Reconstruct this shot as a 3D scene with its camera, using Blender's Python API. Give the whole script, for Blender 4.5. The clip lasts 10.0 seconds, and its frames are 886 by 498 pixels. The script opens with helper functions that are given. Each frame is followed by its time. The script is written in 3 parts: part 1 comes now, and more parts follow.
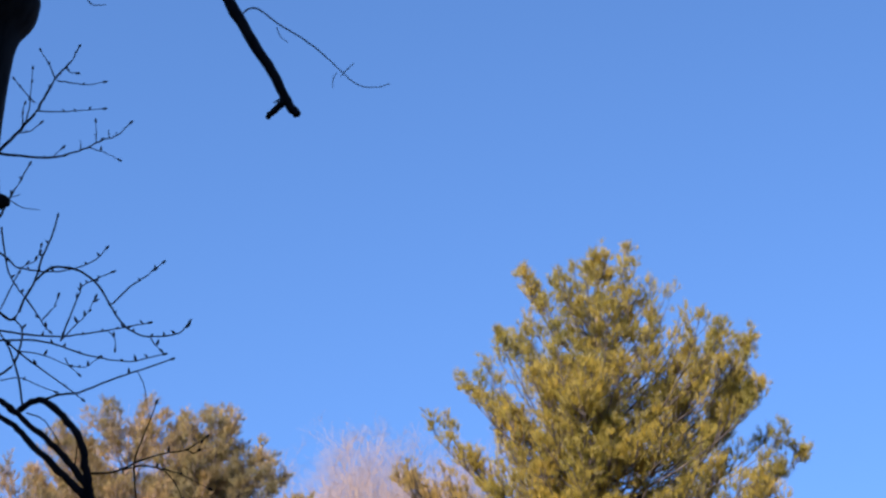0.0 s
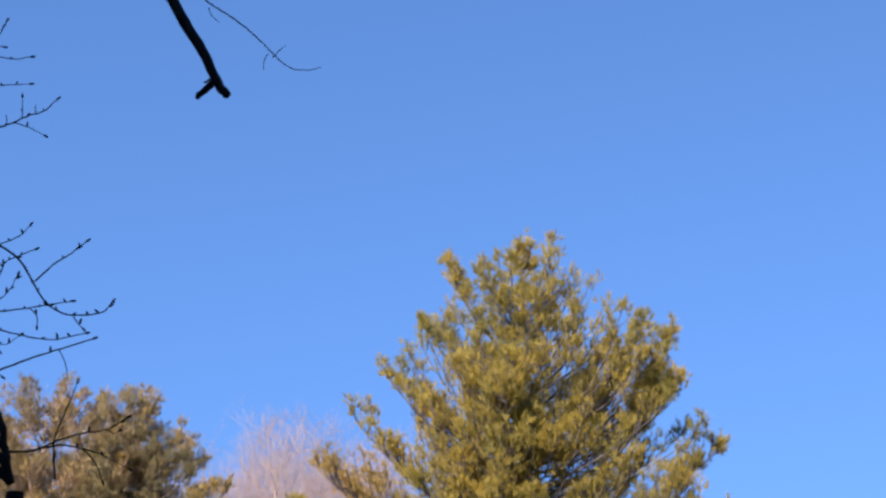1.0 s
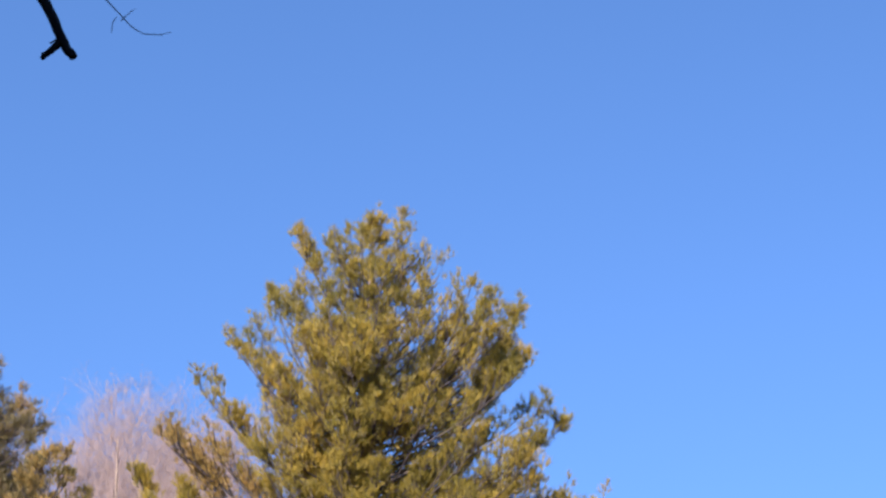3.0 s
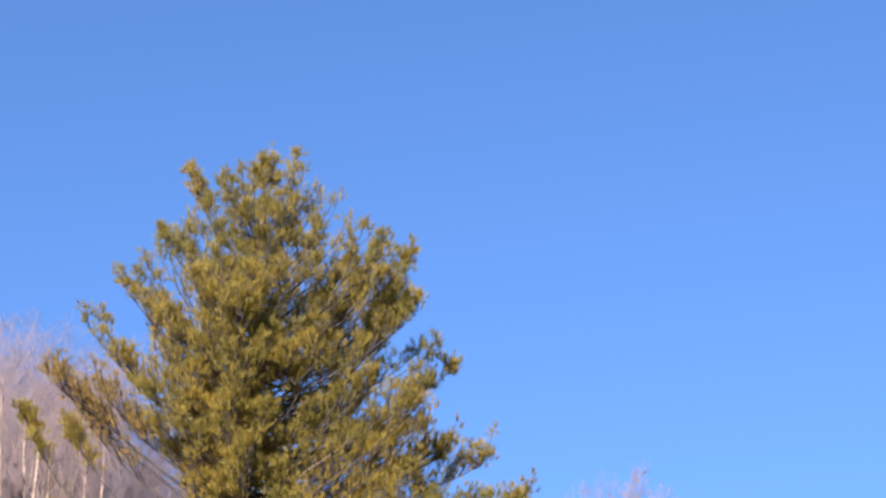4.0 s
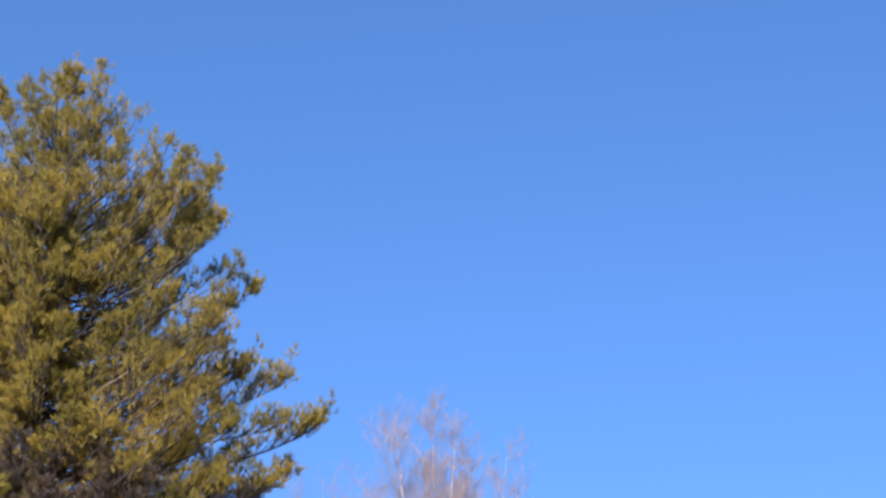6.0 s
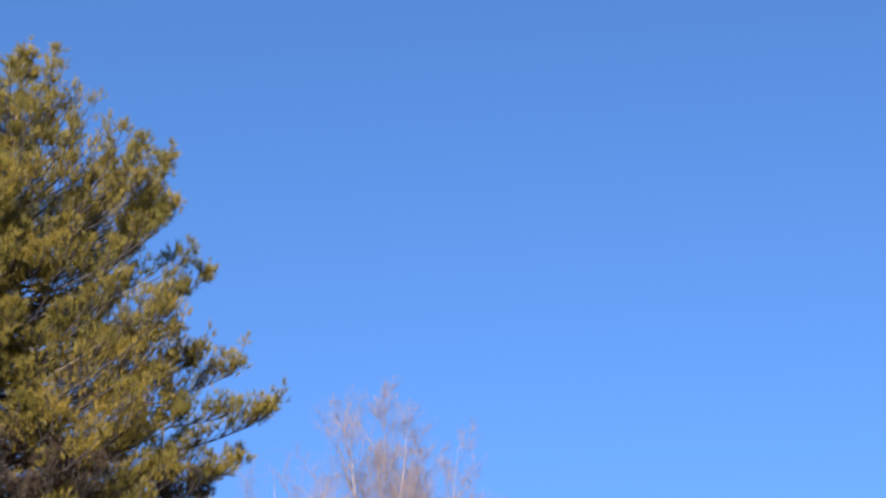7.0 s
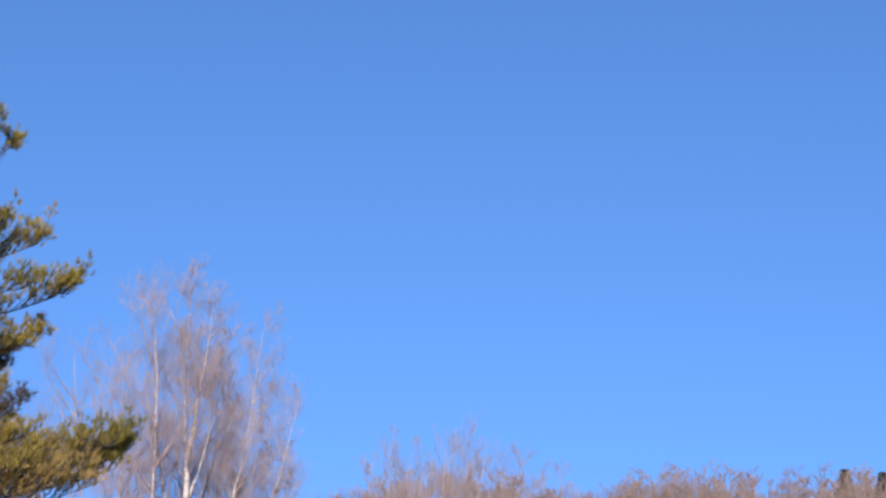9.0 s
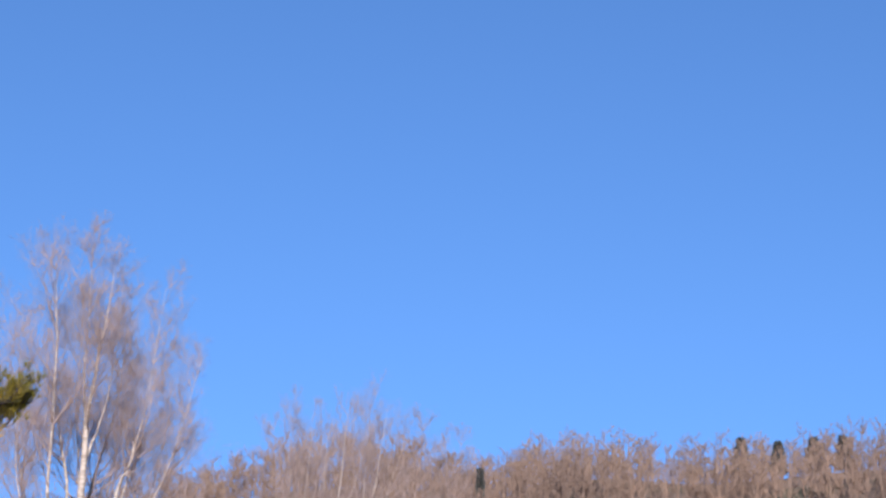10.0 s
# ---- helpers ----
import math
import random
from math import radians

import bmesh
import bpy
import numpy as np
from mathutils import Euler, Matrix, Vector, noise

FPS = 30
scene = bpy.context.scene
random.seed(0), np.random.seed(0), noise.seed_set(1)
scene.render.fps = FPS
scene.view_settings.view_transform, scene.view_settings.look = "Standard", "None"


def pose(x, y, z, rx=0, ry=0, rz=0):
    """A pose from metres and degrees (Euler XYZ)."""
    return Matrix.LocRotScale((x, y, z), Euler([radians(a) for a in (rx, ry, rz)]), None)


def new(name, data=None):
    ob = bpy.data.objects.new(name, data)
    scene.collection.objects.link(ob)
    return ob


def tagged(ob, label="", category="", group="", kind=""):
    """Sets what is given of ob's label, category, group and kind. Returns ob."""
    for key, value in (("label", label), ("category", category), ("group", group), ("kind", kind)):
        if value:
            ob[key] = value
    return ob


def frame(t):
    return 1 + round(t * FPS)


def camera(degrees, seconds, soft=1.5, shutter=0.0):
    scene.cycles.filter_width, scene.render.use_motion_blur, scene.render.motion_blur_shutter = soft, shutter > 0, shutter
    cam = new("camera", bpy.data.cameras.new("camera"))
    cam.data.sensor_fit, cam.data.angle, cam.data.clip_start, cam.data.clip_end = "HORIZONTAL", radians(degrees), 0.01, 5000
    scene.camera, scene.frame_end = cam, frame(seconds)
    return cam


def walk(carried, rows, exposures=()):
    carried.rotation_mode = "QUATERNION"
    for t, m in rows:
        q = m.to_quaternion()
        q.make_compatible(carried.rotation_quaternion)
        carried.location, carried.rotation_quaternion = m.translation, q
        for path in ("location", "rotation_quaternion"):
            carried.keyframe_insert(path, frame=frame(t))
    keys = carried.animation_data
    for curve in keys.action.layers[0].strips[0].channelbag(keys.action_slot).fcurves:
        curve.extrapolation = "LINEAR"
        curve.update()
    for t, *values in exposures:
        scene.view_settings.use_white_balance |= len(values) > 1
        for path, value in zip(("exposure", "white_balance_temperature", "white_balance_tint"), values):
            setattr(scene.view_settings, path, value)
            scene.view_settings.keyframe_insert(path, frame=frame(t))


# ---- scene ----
# camera: a hand-held pan from a garden, 29 degrees wide
cam = camera(29.0, 10.0, soft=2.6)
PATH = [
    (0.0, pose(0.046, -0.023, 1.640, 116.456, -1.018, 6.500)),
    (0.5, pose(0.014, -0.023, 1.640, 116.447, -1.247, 4.525)),
    (1.0, pose(0.029, -0.023, 1.640, 116.049, -1.188, 3.603)),
    (1.5, pose(0.072, -0.023, 1.640, 115.953, -0.895, 2.319)),
    (2.0, pose(0.077, -0.023, 1.640, 115.830, -0.677, 0.433)),
    (2.2, pose(0.077, -0.023, 1.640, 115.781, -0.708, -0.028)),
    (3.3, pose(0.077, -0.023, 1.640, 114.762, -0.555, -2.536)),
    (3.5, pose(0.077, -0.023, 1.640, 114.319, -0.399, -3.321)),
    (4.0, pose(0.077, -0.023, 1.640, 113.362, -0.210, -5.336)),
    (4.5, pose(0.077, -0.023, 1.640, 112.439, 0.169, -7.349)),
    (5.0, pose(0.077, -0.023, 1.640, 111.603, 0.306, -9.041)),
    (5.5, pose(0.077, -0.023, 1.640, 111.196, 0.161, -10.595)),
    (5.7, pose(0.077, -0.023, 1.640, 111.012, 0.341, -11.350)),
    (6.8, pose(0.077, -0.023, 1.640, 110.492, 0.042, -13.313)),
    (7.0, pose(0.077, -0.023, 1.640, 110.436, 0.219, -13.819)),
    (7.5, pose(0.077, -0.023, 1.640, 109.653, 0.032, -16.154)),
    (8.0, pose(0.077, -0.023, 1.640, 108.808, -0.127, -17.877)),
    (8.5, pose(0.077, -0.023, 1.640, 107.337, -0.292, -19.650)),
    (9.0, pose(0.077, -0.023, 1.640, 106.684, -0.891, -20.771)),
    (9.5, pose(0.077, -0.023, 1.640, 106.265, -1.170, -22.503)),
    (10.0, pose(0.077, -0.023, 1.640, 105.518, -1.274, -24.161)),
]
EXPOSURES = [(0.0, 1.18, 5035, 15.5), (2.0, 1.18, 5025, 16.5), (3.5, 1.16, 5010, 17.5), (4.5, 1.05, 4925, 17.5), (5.5, 0.87, 4810, 16.5), (7.0, 0.77, 4760, 14.5), (8.0, 0.71, 4760, 14.5),
             (9.0, 0.67, 4760, 14.5), (10.0, 0.64, 4800, 14)]
walk(cam, PATH, EXPOSURES)

# ---- light: low winter sun from behind the camera, clear sky ----
SUN_EL, SUN_AZ = 21.0, -158.0
SUN_DIR = Vector((math.sin(radians(SUN_AZ)) * math.cos(radians(SUN_EL)),
                  math.cos(radians(SUN_AZ)) * math.cos(radians(SUN_EL)), math.sin(radians(SUN_EL))))
world = bpy.data.worlds.new("winter_sky")
scene.world = world
world.use_nodes = True
wn = world.node_tree.nodes
sky = wn.new("ShaderNodeTexSky")
sky.sky_type = "NISHITA"
sky.sun_disc = False
sky.sun_elevation = radians(SUN_EL)
sky.sun_rotation = radians(SUN_AZ)
sky.altitude = 300.0
sky.air_density = 1.0
sky.dust_density = 0.0
sky.ozone_density = 2.0
sky_way = wn.new("ShaderNodeMapping")
sky_way.inputs["Location"].default_value = (0, 0, 0.262)
sky_way.inputs["Scale"].default_value = (1, 1, 0.8)
sky_co = wn.new("ShaderNodeTexCoord")
world.node_tree.links.new(sky_co.outputs["Generated"], sky_way.inputs["Vector"])
world.node_tree.links.new(sky_way.outputs["Vector"], sky.inputs["Vector"])
world.node_tree.links.new(sky.outputs["Color"], wn["Background"].inputs["Color"])
wn["Background"].inputs["Strength"].default_value = 0.105
sun_data = bpy.data.lights.new("sun", "SUN")
sun_data.energy = 5.0
sun_data.angle = radians(0.55)
sun_data.color = (1.0, 0.86, 0.66)
sun = new("sun", sun_data)
sun.matrix_world = Matrix.Translation((0, 0, 60)) @ SUN_DIR.to_track_quat("Z", "Y").to_matrix().to_4x4()

# ---- materials ----
def material(name):
    m = bpy.data.materials.new(name)
    m.use_nodes = True
    nt = m.node_tree
    return m, nt, nt.nodes["Principled BSDF"]


def ramp(nt, source, stops):
    r = nt.nodes.new("ShaderNodeValToRGB")
    while len(r.color_ramp.elements) < len(stops):
        r.color_ramp.elements.new(0.5)
    for e, (p, c) in zip(r.color_ramp.elements, stops):
        e.position, e.color = p, (*c, 1)
    nt.links.new(source, r.inputs["Fac"])
    return r.outputs["Color"]


def noise_at(nt, scale, detail=3.0, stretch=(1, 1, 1)):
    co = nt.nodes.new("ShaderNodeTexCoord")
    mp = nt.nodes.new("ShaderNodeMapping")
    mp.inputs["Scale"].default_value = stretch
    n = nt.nodes.new("ShaderNodeTexNoise")
    n.inputs["Scale"].default_value, n.inputs["Detail"].default_value = scale, detail
    nt.links.new(co.outputs["Object"], mp.inputs["Vector"])
    nt.links.new(mp.outputs["Vector"], n.inputs["Vector"])
    return n.outputs["Fac"]


def mixed(nt, mode, a, b, fac=1.0):
    m = nt.nodes.new("ShaderNodeMix")
    m.data_type, m.blend_type = "RGBA", mode
    if isinstance(fac, float):
        m.inputs["Factor"].default_value = fac
    else:
        nt.links.new(fac, m.inputs["Factor"])
    for socket, v in ((m.inputs["A"], a), (m.inputs["B"], b)):
        if isinstance(v, tuple):
            socket.default_value = (*v, 1)
        else:
            nt.links.new(v, socket)
    return m.outputs["Result"]


def bark(name, dark, light, scale=9.0, stretch=(1, 1, 0.25), bump=0.4, rough=0.85):
    """Bark: long fissures, blotches and a fine grain."""
    m, nt, b = material(name)
    fissure = noise_at(nt, scale, 5.0, stretch)
    col = ramp(nt, fissure, [(0.35, dark), (0.62, light)])
    blotch = ramp(nt, noise_at(nt, scale * 0.17, 2.0), [(0.3, (0.75, 0.75, 0.75)), (0.7, (1.1, 1.08, 1.05))])
    nt.links.new(mixed(nt, "MULTIPLY", col, blotch), b.inputs["Base Color"])
    b.inputs["Roughness"].default_value = rough
    bp = nt.nodes.new("ShaderNodeBump")
    bp.inputs["Strength"].default_value, bp.inputs["Distance"].default_value = bump, 0.02
    nt.links.new(fissure, bp.inputs["Height"])
    nt.links.new(bp.outputs["Normal"], b.inputs["Normal"])
    return m


def needles(name, young, old, dry, dryness=0.5):
    """Pine needles: each one varies, and whole sprays are drier or greener; a little light comes through."""
    m, nt, b = material(name)
    geo = nt.nodes.new("ShaderNodeNewGeometry")
    col = ramp(nt, geo.outputs["Random Per Island"], [(0.0, old), (0.55, young), (1.0, tuple(1.18 * v for v in young))])
    spray = ramp(nt, noise_at(nt, 1.3, 3.0), [(dryness, (0, 0, 0)), (min(dryness + 0.22, 1.0), (1, 1, 1))])
    col = mixed(nt, "MIX", col, dry, spray)
    shade = ramp(nt, noise_at(nt, 0.45, 2.0), [(0.32, (0.6, 0.66, 0.75)), (0.66, (1.2, 1.1, 0.95))])
    col = mixed(nt, "MULTIPLY", col, shade)
    each = ramp(nt, noise_at(nt, 5.0, 1.0), [(0.35, (0.72, 0.74, 0.78)), (0.65, (1.15, 1.12, 1.05))])
    col = mixed(nt, "MULTIPLY", col, each)
    nt.links.new(col, b.inputs["Base Color"])
    b.inputs["Roughness"].default_value = 0.55
    tl = nt.nodes.new("ShaderNodeBsdfTranslucent")
    nt.links.new(col, tl.inputs["Color"])
    mx = nt.nodes.new("ShaderNodeMixShader")
    mx.inputs["Fac"].default_value = 0.35
    nt.links.new(b.outputs["BSDF"], mx.inputs[1])
    nt.links.new(tl.outputs["BSDF"], mx.inputs[2])
    nt.links.new(mx.outputs["Shader"], nt.nodes["Material Output"].inputs["Surface"])
    return m


NEEDLE = needles("pine_needles", (0.43, 0.315, 0.03), (0.17, 0.13, 0.028), (0.46, 0.31, 0.07), 0.64)
NEEDLE_BROWN = needles("dry_pine_needles", (0.33, 0.23, 0.07), (0.17, 0.122, 0.05), (0.44, 0.295, 0.135), 0.47)
NEEDLE_RUST = needles("rusty_pine_needles", (0.46, 0.31, 0.07), (0.22, 0.155, 0.05), (0.56, 0.36, 0.12), 0.5)
NEEDLE_GREEN = needles("dark_pine_needles", (0.34, 0.25, 0.08), (0.165, 0.125, 0.056), (0.45, 0.305, 0.13), 0.52)
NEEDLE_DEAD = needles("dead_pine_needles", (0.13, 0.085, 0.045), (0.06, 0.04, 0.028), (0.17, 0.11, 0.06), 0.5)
PINE_BARK = bark("pine_bark", (0.05, 0.036, 0.029), (0.125, 0.09, 0.068))
TAN_BARK = bark("tan_pine_bark", (0.17, 0.11, 0.07), (0.36, 0.24, 0.15))
# near-black base: the near trees' shade is put into this bark's colour
DARK_BARK = bark("shade_darkened_bark", (0.006, 0.0045, 0.004), (0.017, 0.013, 0.011), 14.0)
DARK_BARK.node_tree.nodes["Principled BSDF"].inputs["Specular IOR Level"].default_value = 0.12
PALE_BARK = bark("pale_birch_bark", (0.32, 0.24, 0.18), (0.60, 0.47, 0.36), 5.0, (0.5, 0.5, 2.0), 0.15)
BIRCH_TWIG = bark("birch_twig_bark", (0.29, 0.195, 0.15), (0.46, 0.32, 0.25), 4.0)
PINK_TWIG = bark("pink_twig_bark", (0.285, 0.192, 0.158), (0.44, 0.312, 0.252), 4.0)
GREY_TWIG = bark("grey_twig_bark", (0.25, 0.17, 0.13), (0.40, 0.28, 0.22), 3.0)


def woods_material(name, a, b_, c):
    m, nt, b = material(name)
    geo = nt.nodes.new("ShaderNodeNewGeometry")
    col = ramp(nt, geo.outputs["Random Per Island"], [(0.0, a), (0.6, b_), (1.0, c)])
    patch = ramp(nt, noise_at(nt, 0.05, 3.0), [(0.3, (0.75, 0.72, 0.72)), (0.7, (1.15, 1.1, 1.05))])
    nt.links.new(mixed(nt, "MULTIPLY", col, patch), b.inputs["Base Color"])
    b.inputs["Roughness"].default_value = 0.9
    return m


WOODS = woods_material("far_bare_woods", (0.21, 0.13, 0.08), (0.275, 0.178, 0.113), (0.36, 0.24, 0.158))
FAR_GREEN = woods_material("far_conifer", (0.055, 0.058, 0.05), (0.085, 0.086, 0.068), (0.125, 0.115, 0.088))


def ground_material():
    m, nt, b = material("leaf_litter_and_grass")
    col = ramp(nt, noise_at(nt, 0.06, 6.0), [(0.35, (0.12, 0.10, 0.045)), (0.5, (0.20, 0.135, 0.08)), (0.7, (0.27, 0.18, 0.11))])
    fine = ramp(nt, noise_at(nt, 2.5, 5.0), [(0.3, (0.65, 0.65, 0.65)), (0.7, (1.2, 1.15, 1.1))])
    nt.links.new(mixed(nt, "MULTIPLY", col, fine), b.inputs["Base Color"])
    b.inputs["Roughness"].default_value = 0.95
    bp = nt.nodes.new("ShaderNodeBump")
    bp.inputs["Strength"].default_value, bp.inputs["Distance"].default_value = 0.5, 0.1
    nt.links.new(noise_at(nt, 6.0, 4.0), bp.inputs["Height"])
    nt.links.new(bp.outputs["Normal"], b.inputs["Normal"])
    return m


GROUND = ground_material()


# ---- mesh tools ----
def build(name, pieces, mat, parent=None, label="", smooth=True):
    """One mesh object out of (vertices, faces) pieces; faces are arrays of 3 or 4 columns."""
    V, loops, sizes, base = [], [], [], 0
    for v, f in pieces:
        V.append(v)
        loops.append((f + base).ravel())
        sizes.append(np.full(len(f), f.shape[1]))
        base += len(v)
    V, loops, sizes = np.concatenate(V), np.concatenate(loops), np.concatenate(sizes)
    me = bpy.data.meshes.new(name)
    me.vertices.add(len(V))
    me.vertices.foreach_set("co", V.astype(np.float32).ravel())
    me.loops.add(len(loops))
    me.loops.foreach_set("vertex_index", loops.astype(np.int32))
    me.polygons.add(len(sizes))
    me.polygons.foreach_set("loop_start", (np.cumsum(sizes) - sizes).astype(np.int32))
    me.polygons.foreach_set("use_smooth", np.full(len(sizes), smooth))
    me.materials.append(mat)
    me.update(calc_edges=True)
    ob = new(name, me)
    if parent is not None:
        ob.parent = parent
    if label:
        tagged(ob, label)
    return ob


def unit(v):
    return v / (np.linalg.norm(v, axis=-1, keepdims=True) + 1e-9)


def tubes(C, R, sides):
    """Tapered round tubes along many centre lines at once: C is (count, points, 3), R is (count, points)."""
    C, R = np.asarray(C, float), np.asarray(R, float)
    n, k, _ = C.shape
    T = unit(np.gradient(C, axis=1))
    ref = np.where(np.abs(T[..., 2:3]) > 0.9, np.array([1.0, 0.1, 0]), np.array([0, 0.1, 1.0]))
    A = unit(np.cross(T, ref))
    B = np.cross(T, A)
    ang = np.arange(sides) * 2 * np.pi / sides
    ring = A[:, :, None] * np.cos(ang)[:, None] + B[:, :, None] * np.sin(ang)[:, None]
    V = (C[:, :, None] + ring * R[:, :, None, None]).reshape(-1, 3)
    i, j, s = np.meshgrid(np.arange(n), np.arange(k - 1), np.arange(sides), indexing="ij")
    a = (i * k + j) * sides
    F = np.stack([a + s, a + (s + 1) % sides, a + sides + (s + 1) % sides, a + sides + s], -1).reshape(-1, 4)
    return V, F


def bez(A, B, C, k):
    """Points along quadratic curves: (count, k, 3)."""
    u = np.linspace(0, 1, k)[None, :, None]
    A, B, C = (np.atleast_2d(v)[:, None, :] for v in (A, B, C))
    return (1 - u) ** 2 * A + 2 * u * (1 - u) * B + u * u * C


def spline(points, k):
    """A smooth line of k points through a few given ones."""
    P = np.array(points, float)
    P = np.vstack([2 * P[0] - P[1], P, 2 * P[-1] - P[-2]])
    n = len(P) - 3
    out = []
    for u in np.linspace(0, n - 1e-6, k):
        i, f = int(u), u - int(u)
        a, b, c, d = P[i:i + 4]
        out.append(0.5 * (2 * b + (c - a) * f + (2 * a - 5 * b + 4 * c - d) * f * f + (3 * b - a - 3 * c + d) * f ** 3))
    return np.array(out)


def taper(r0, r1, k, count=1, power=1.0):
    u = np.linspace(0, 1, k) ** power
    return np.asarray(r0).reshape(-1, 1) * (1 - u) + np.asarray(r1).reshape(-1, 1) * u + np.zeros((count, k))


def thing(name, at, label, category, group=""):
    ob = new(name)
    ob.location = at
    ob.empty_display_size = 0.3
    return tagged(ob, label, category, group)


def polar(az, r, z=0.0):
    return np.array([r * math.sin(radians(az)), r * math.cos(radians(az)), z])


# ---- terrain ----
def step(a, b, x):
    u = np.clip((x - a) / (b - a), 0, 1)
    return u * u * (3 - 2 * u)


def ground_height(x, y):
    """Flat garden, a wooded knoll and a ridge ahead, and an unseen slope added behind the camera to shade the garden.
    """
    x, y = np.asarray(x, float), np.asarray(y, float)
    r, az = np.hypot(x, y), np.degrees(np.arctan2(x, y))
    knoll_el = np.interp(az, [2, 10, 14, 15.7, 16.8, 18.6, 20.5, 22.4, 24, 25.3, 26, 30, 36], [0, 4.8, 6.0, 6.7, 7.1, 7.7, 7.9, 7.95, 7.85, 7.5, 6.2, 3.0, 0])
    ridge_el = np.interp(az, [-90, -40, 0, 20, 25, 26, 27, 30, 34, 38, 45, 80, 130], [0, 3, 5, 6.0, 6.6, 7.2, 7.75, 8.05, 7.85, 7.85, 8.3, 5, 0])
    rough = 1.0 + 0.06 * np.sin(x * 0.05 + 1.0) * np.sin(y * 0.043)
    knoll = 230 * np.tan(np.radians(knoll_el)) * step(90, 230, r) * (1 - 0.6 * step(235, 330, r))
    ridge = 430 * np.tan(np.radians(ridge_el)) * step(200, 430, r) * (1 - 0.35 * step(440, 900, r)) * (1 - step(1500, 3000, r))
    along = x * SUN_DIR.x / math.cos(radians(SUN_EL)) + y * SUN_DIR.y / math.cos(radians(SUN_EL))
    # unseen slope towards the sun, added to keep sunlight off the near trees
    behind = 52.0 * step(22, 92, along) * (1 - step(600, 2000, r))
    return np.maximum(np.maximum(knoll, ridge) * rough, behind)


def make_ground():
    radii = np.concatenate([[0.0], 2.0 * 1.075 ** np.arange(106)])
    count = 300
    a = np.linspace(0, 2 * np.pi, count, endpoint=False)
    X, Y = radii[:, None] * np.sin(a), radii[:, None] * np.cos(a)
    V = np.stack([X, Y, ground_height(X, Y)], -1).reshape(-1, 3)
    i, j = np.meshgrid(np.arange(len(radii) - 1), np.arange(count), indexing="ij")
    F = np.stack([i * count + j, (i + 1) * count + j, (i + 1) * count + (j + 1) % count, i * count + (j + 1) % count], -1).reshape(-1, 4)
    tagged(build("ground", [(V, F[:, ::-1])], GROUND), "brown winter grass and leaf litter rising to wooded hills", "ground", kind="structure")


make_ground()


# ---- pines ----
def tufts(rng, P, D, per, length, width, core=0.1):
    """Needle tufts: at each place P a brush of blades that fan forward off a short core along the direction D."""
    n = len(P)
    P, D = np.repeat(P, per, 0), np.repeat(D, per, 0)
    out = rng.normal(size=(n * per, 3))
    out = unit(out - D * np.sum(out * D, -1, keepdims=True))
    along = rng.random((n * per, 1))
    d = unit(D + out * rng.uniform(0.25, 1.15, (n * per, 1)) * (1.15 - 0.5 * along))
    base = P + D * along * core
    side = unit(np.cross(d, rng.normal(size=(n * per, 3)))) * width * rng.uniform(0.7, 1.25, (n * per, 1))
    tip = base + d * length * rng.uniform(0.65, 1.1, (n * per, 1))
    V = np.stack([base - side * 0.5, base + side * 0.5, tip], 1).reshape(-1, 3)
    return V, np.arange(len(V)).reshape(-1, 3)


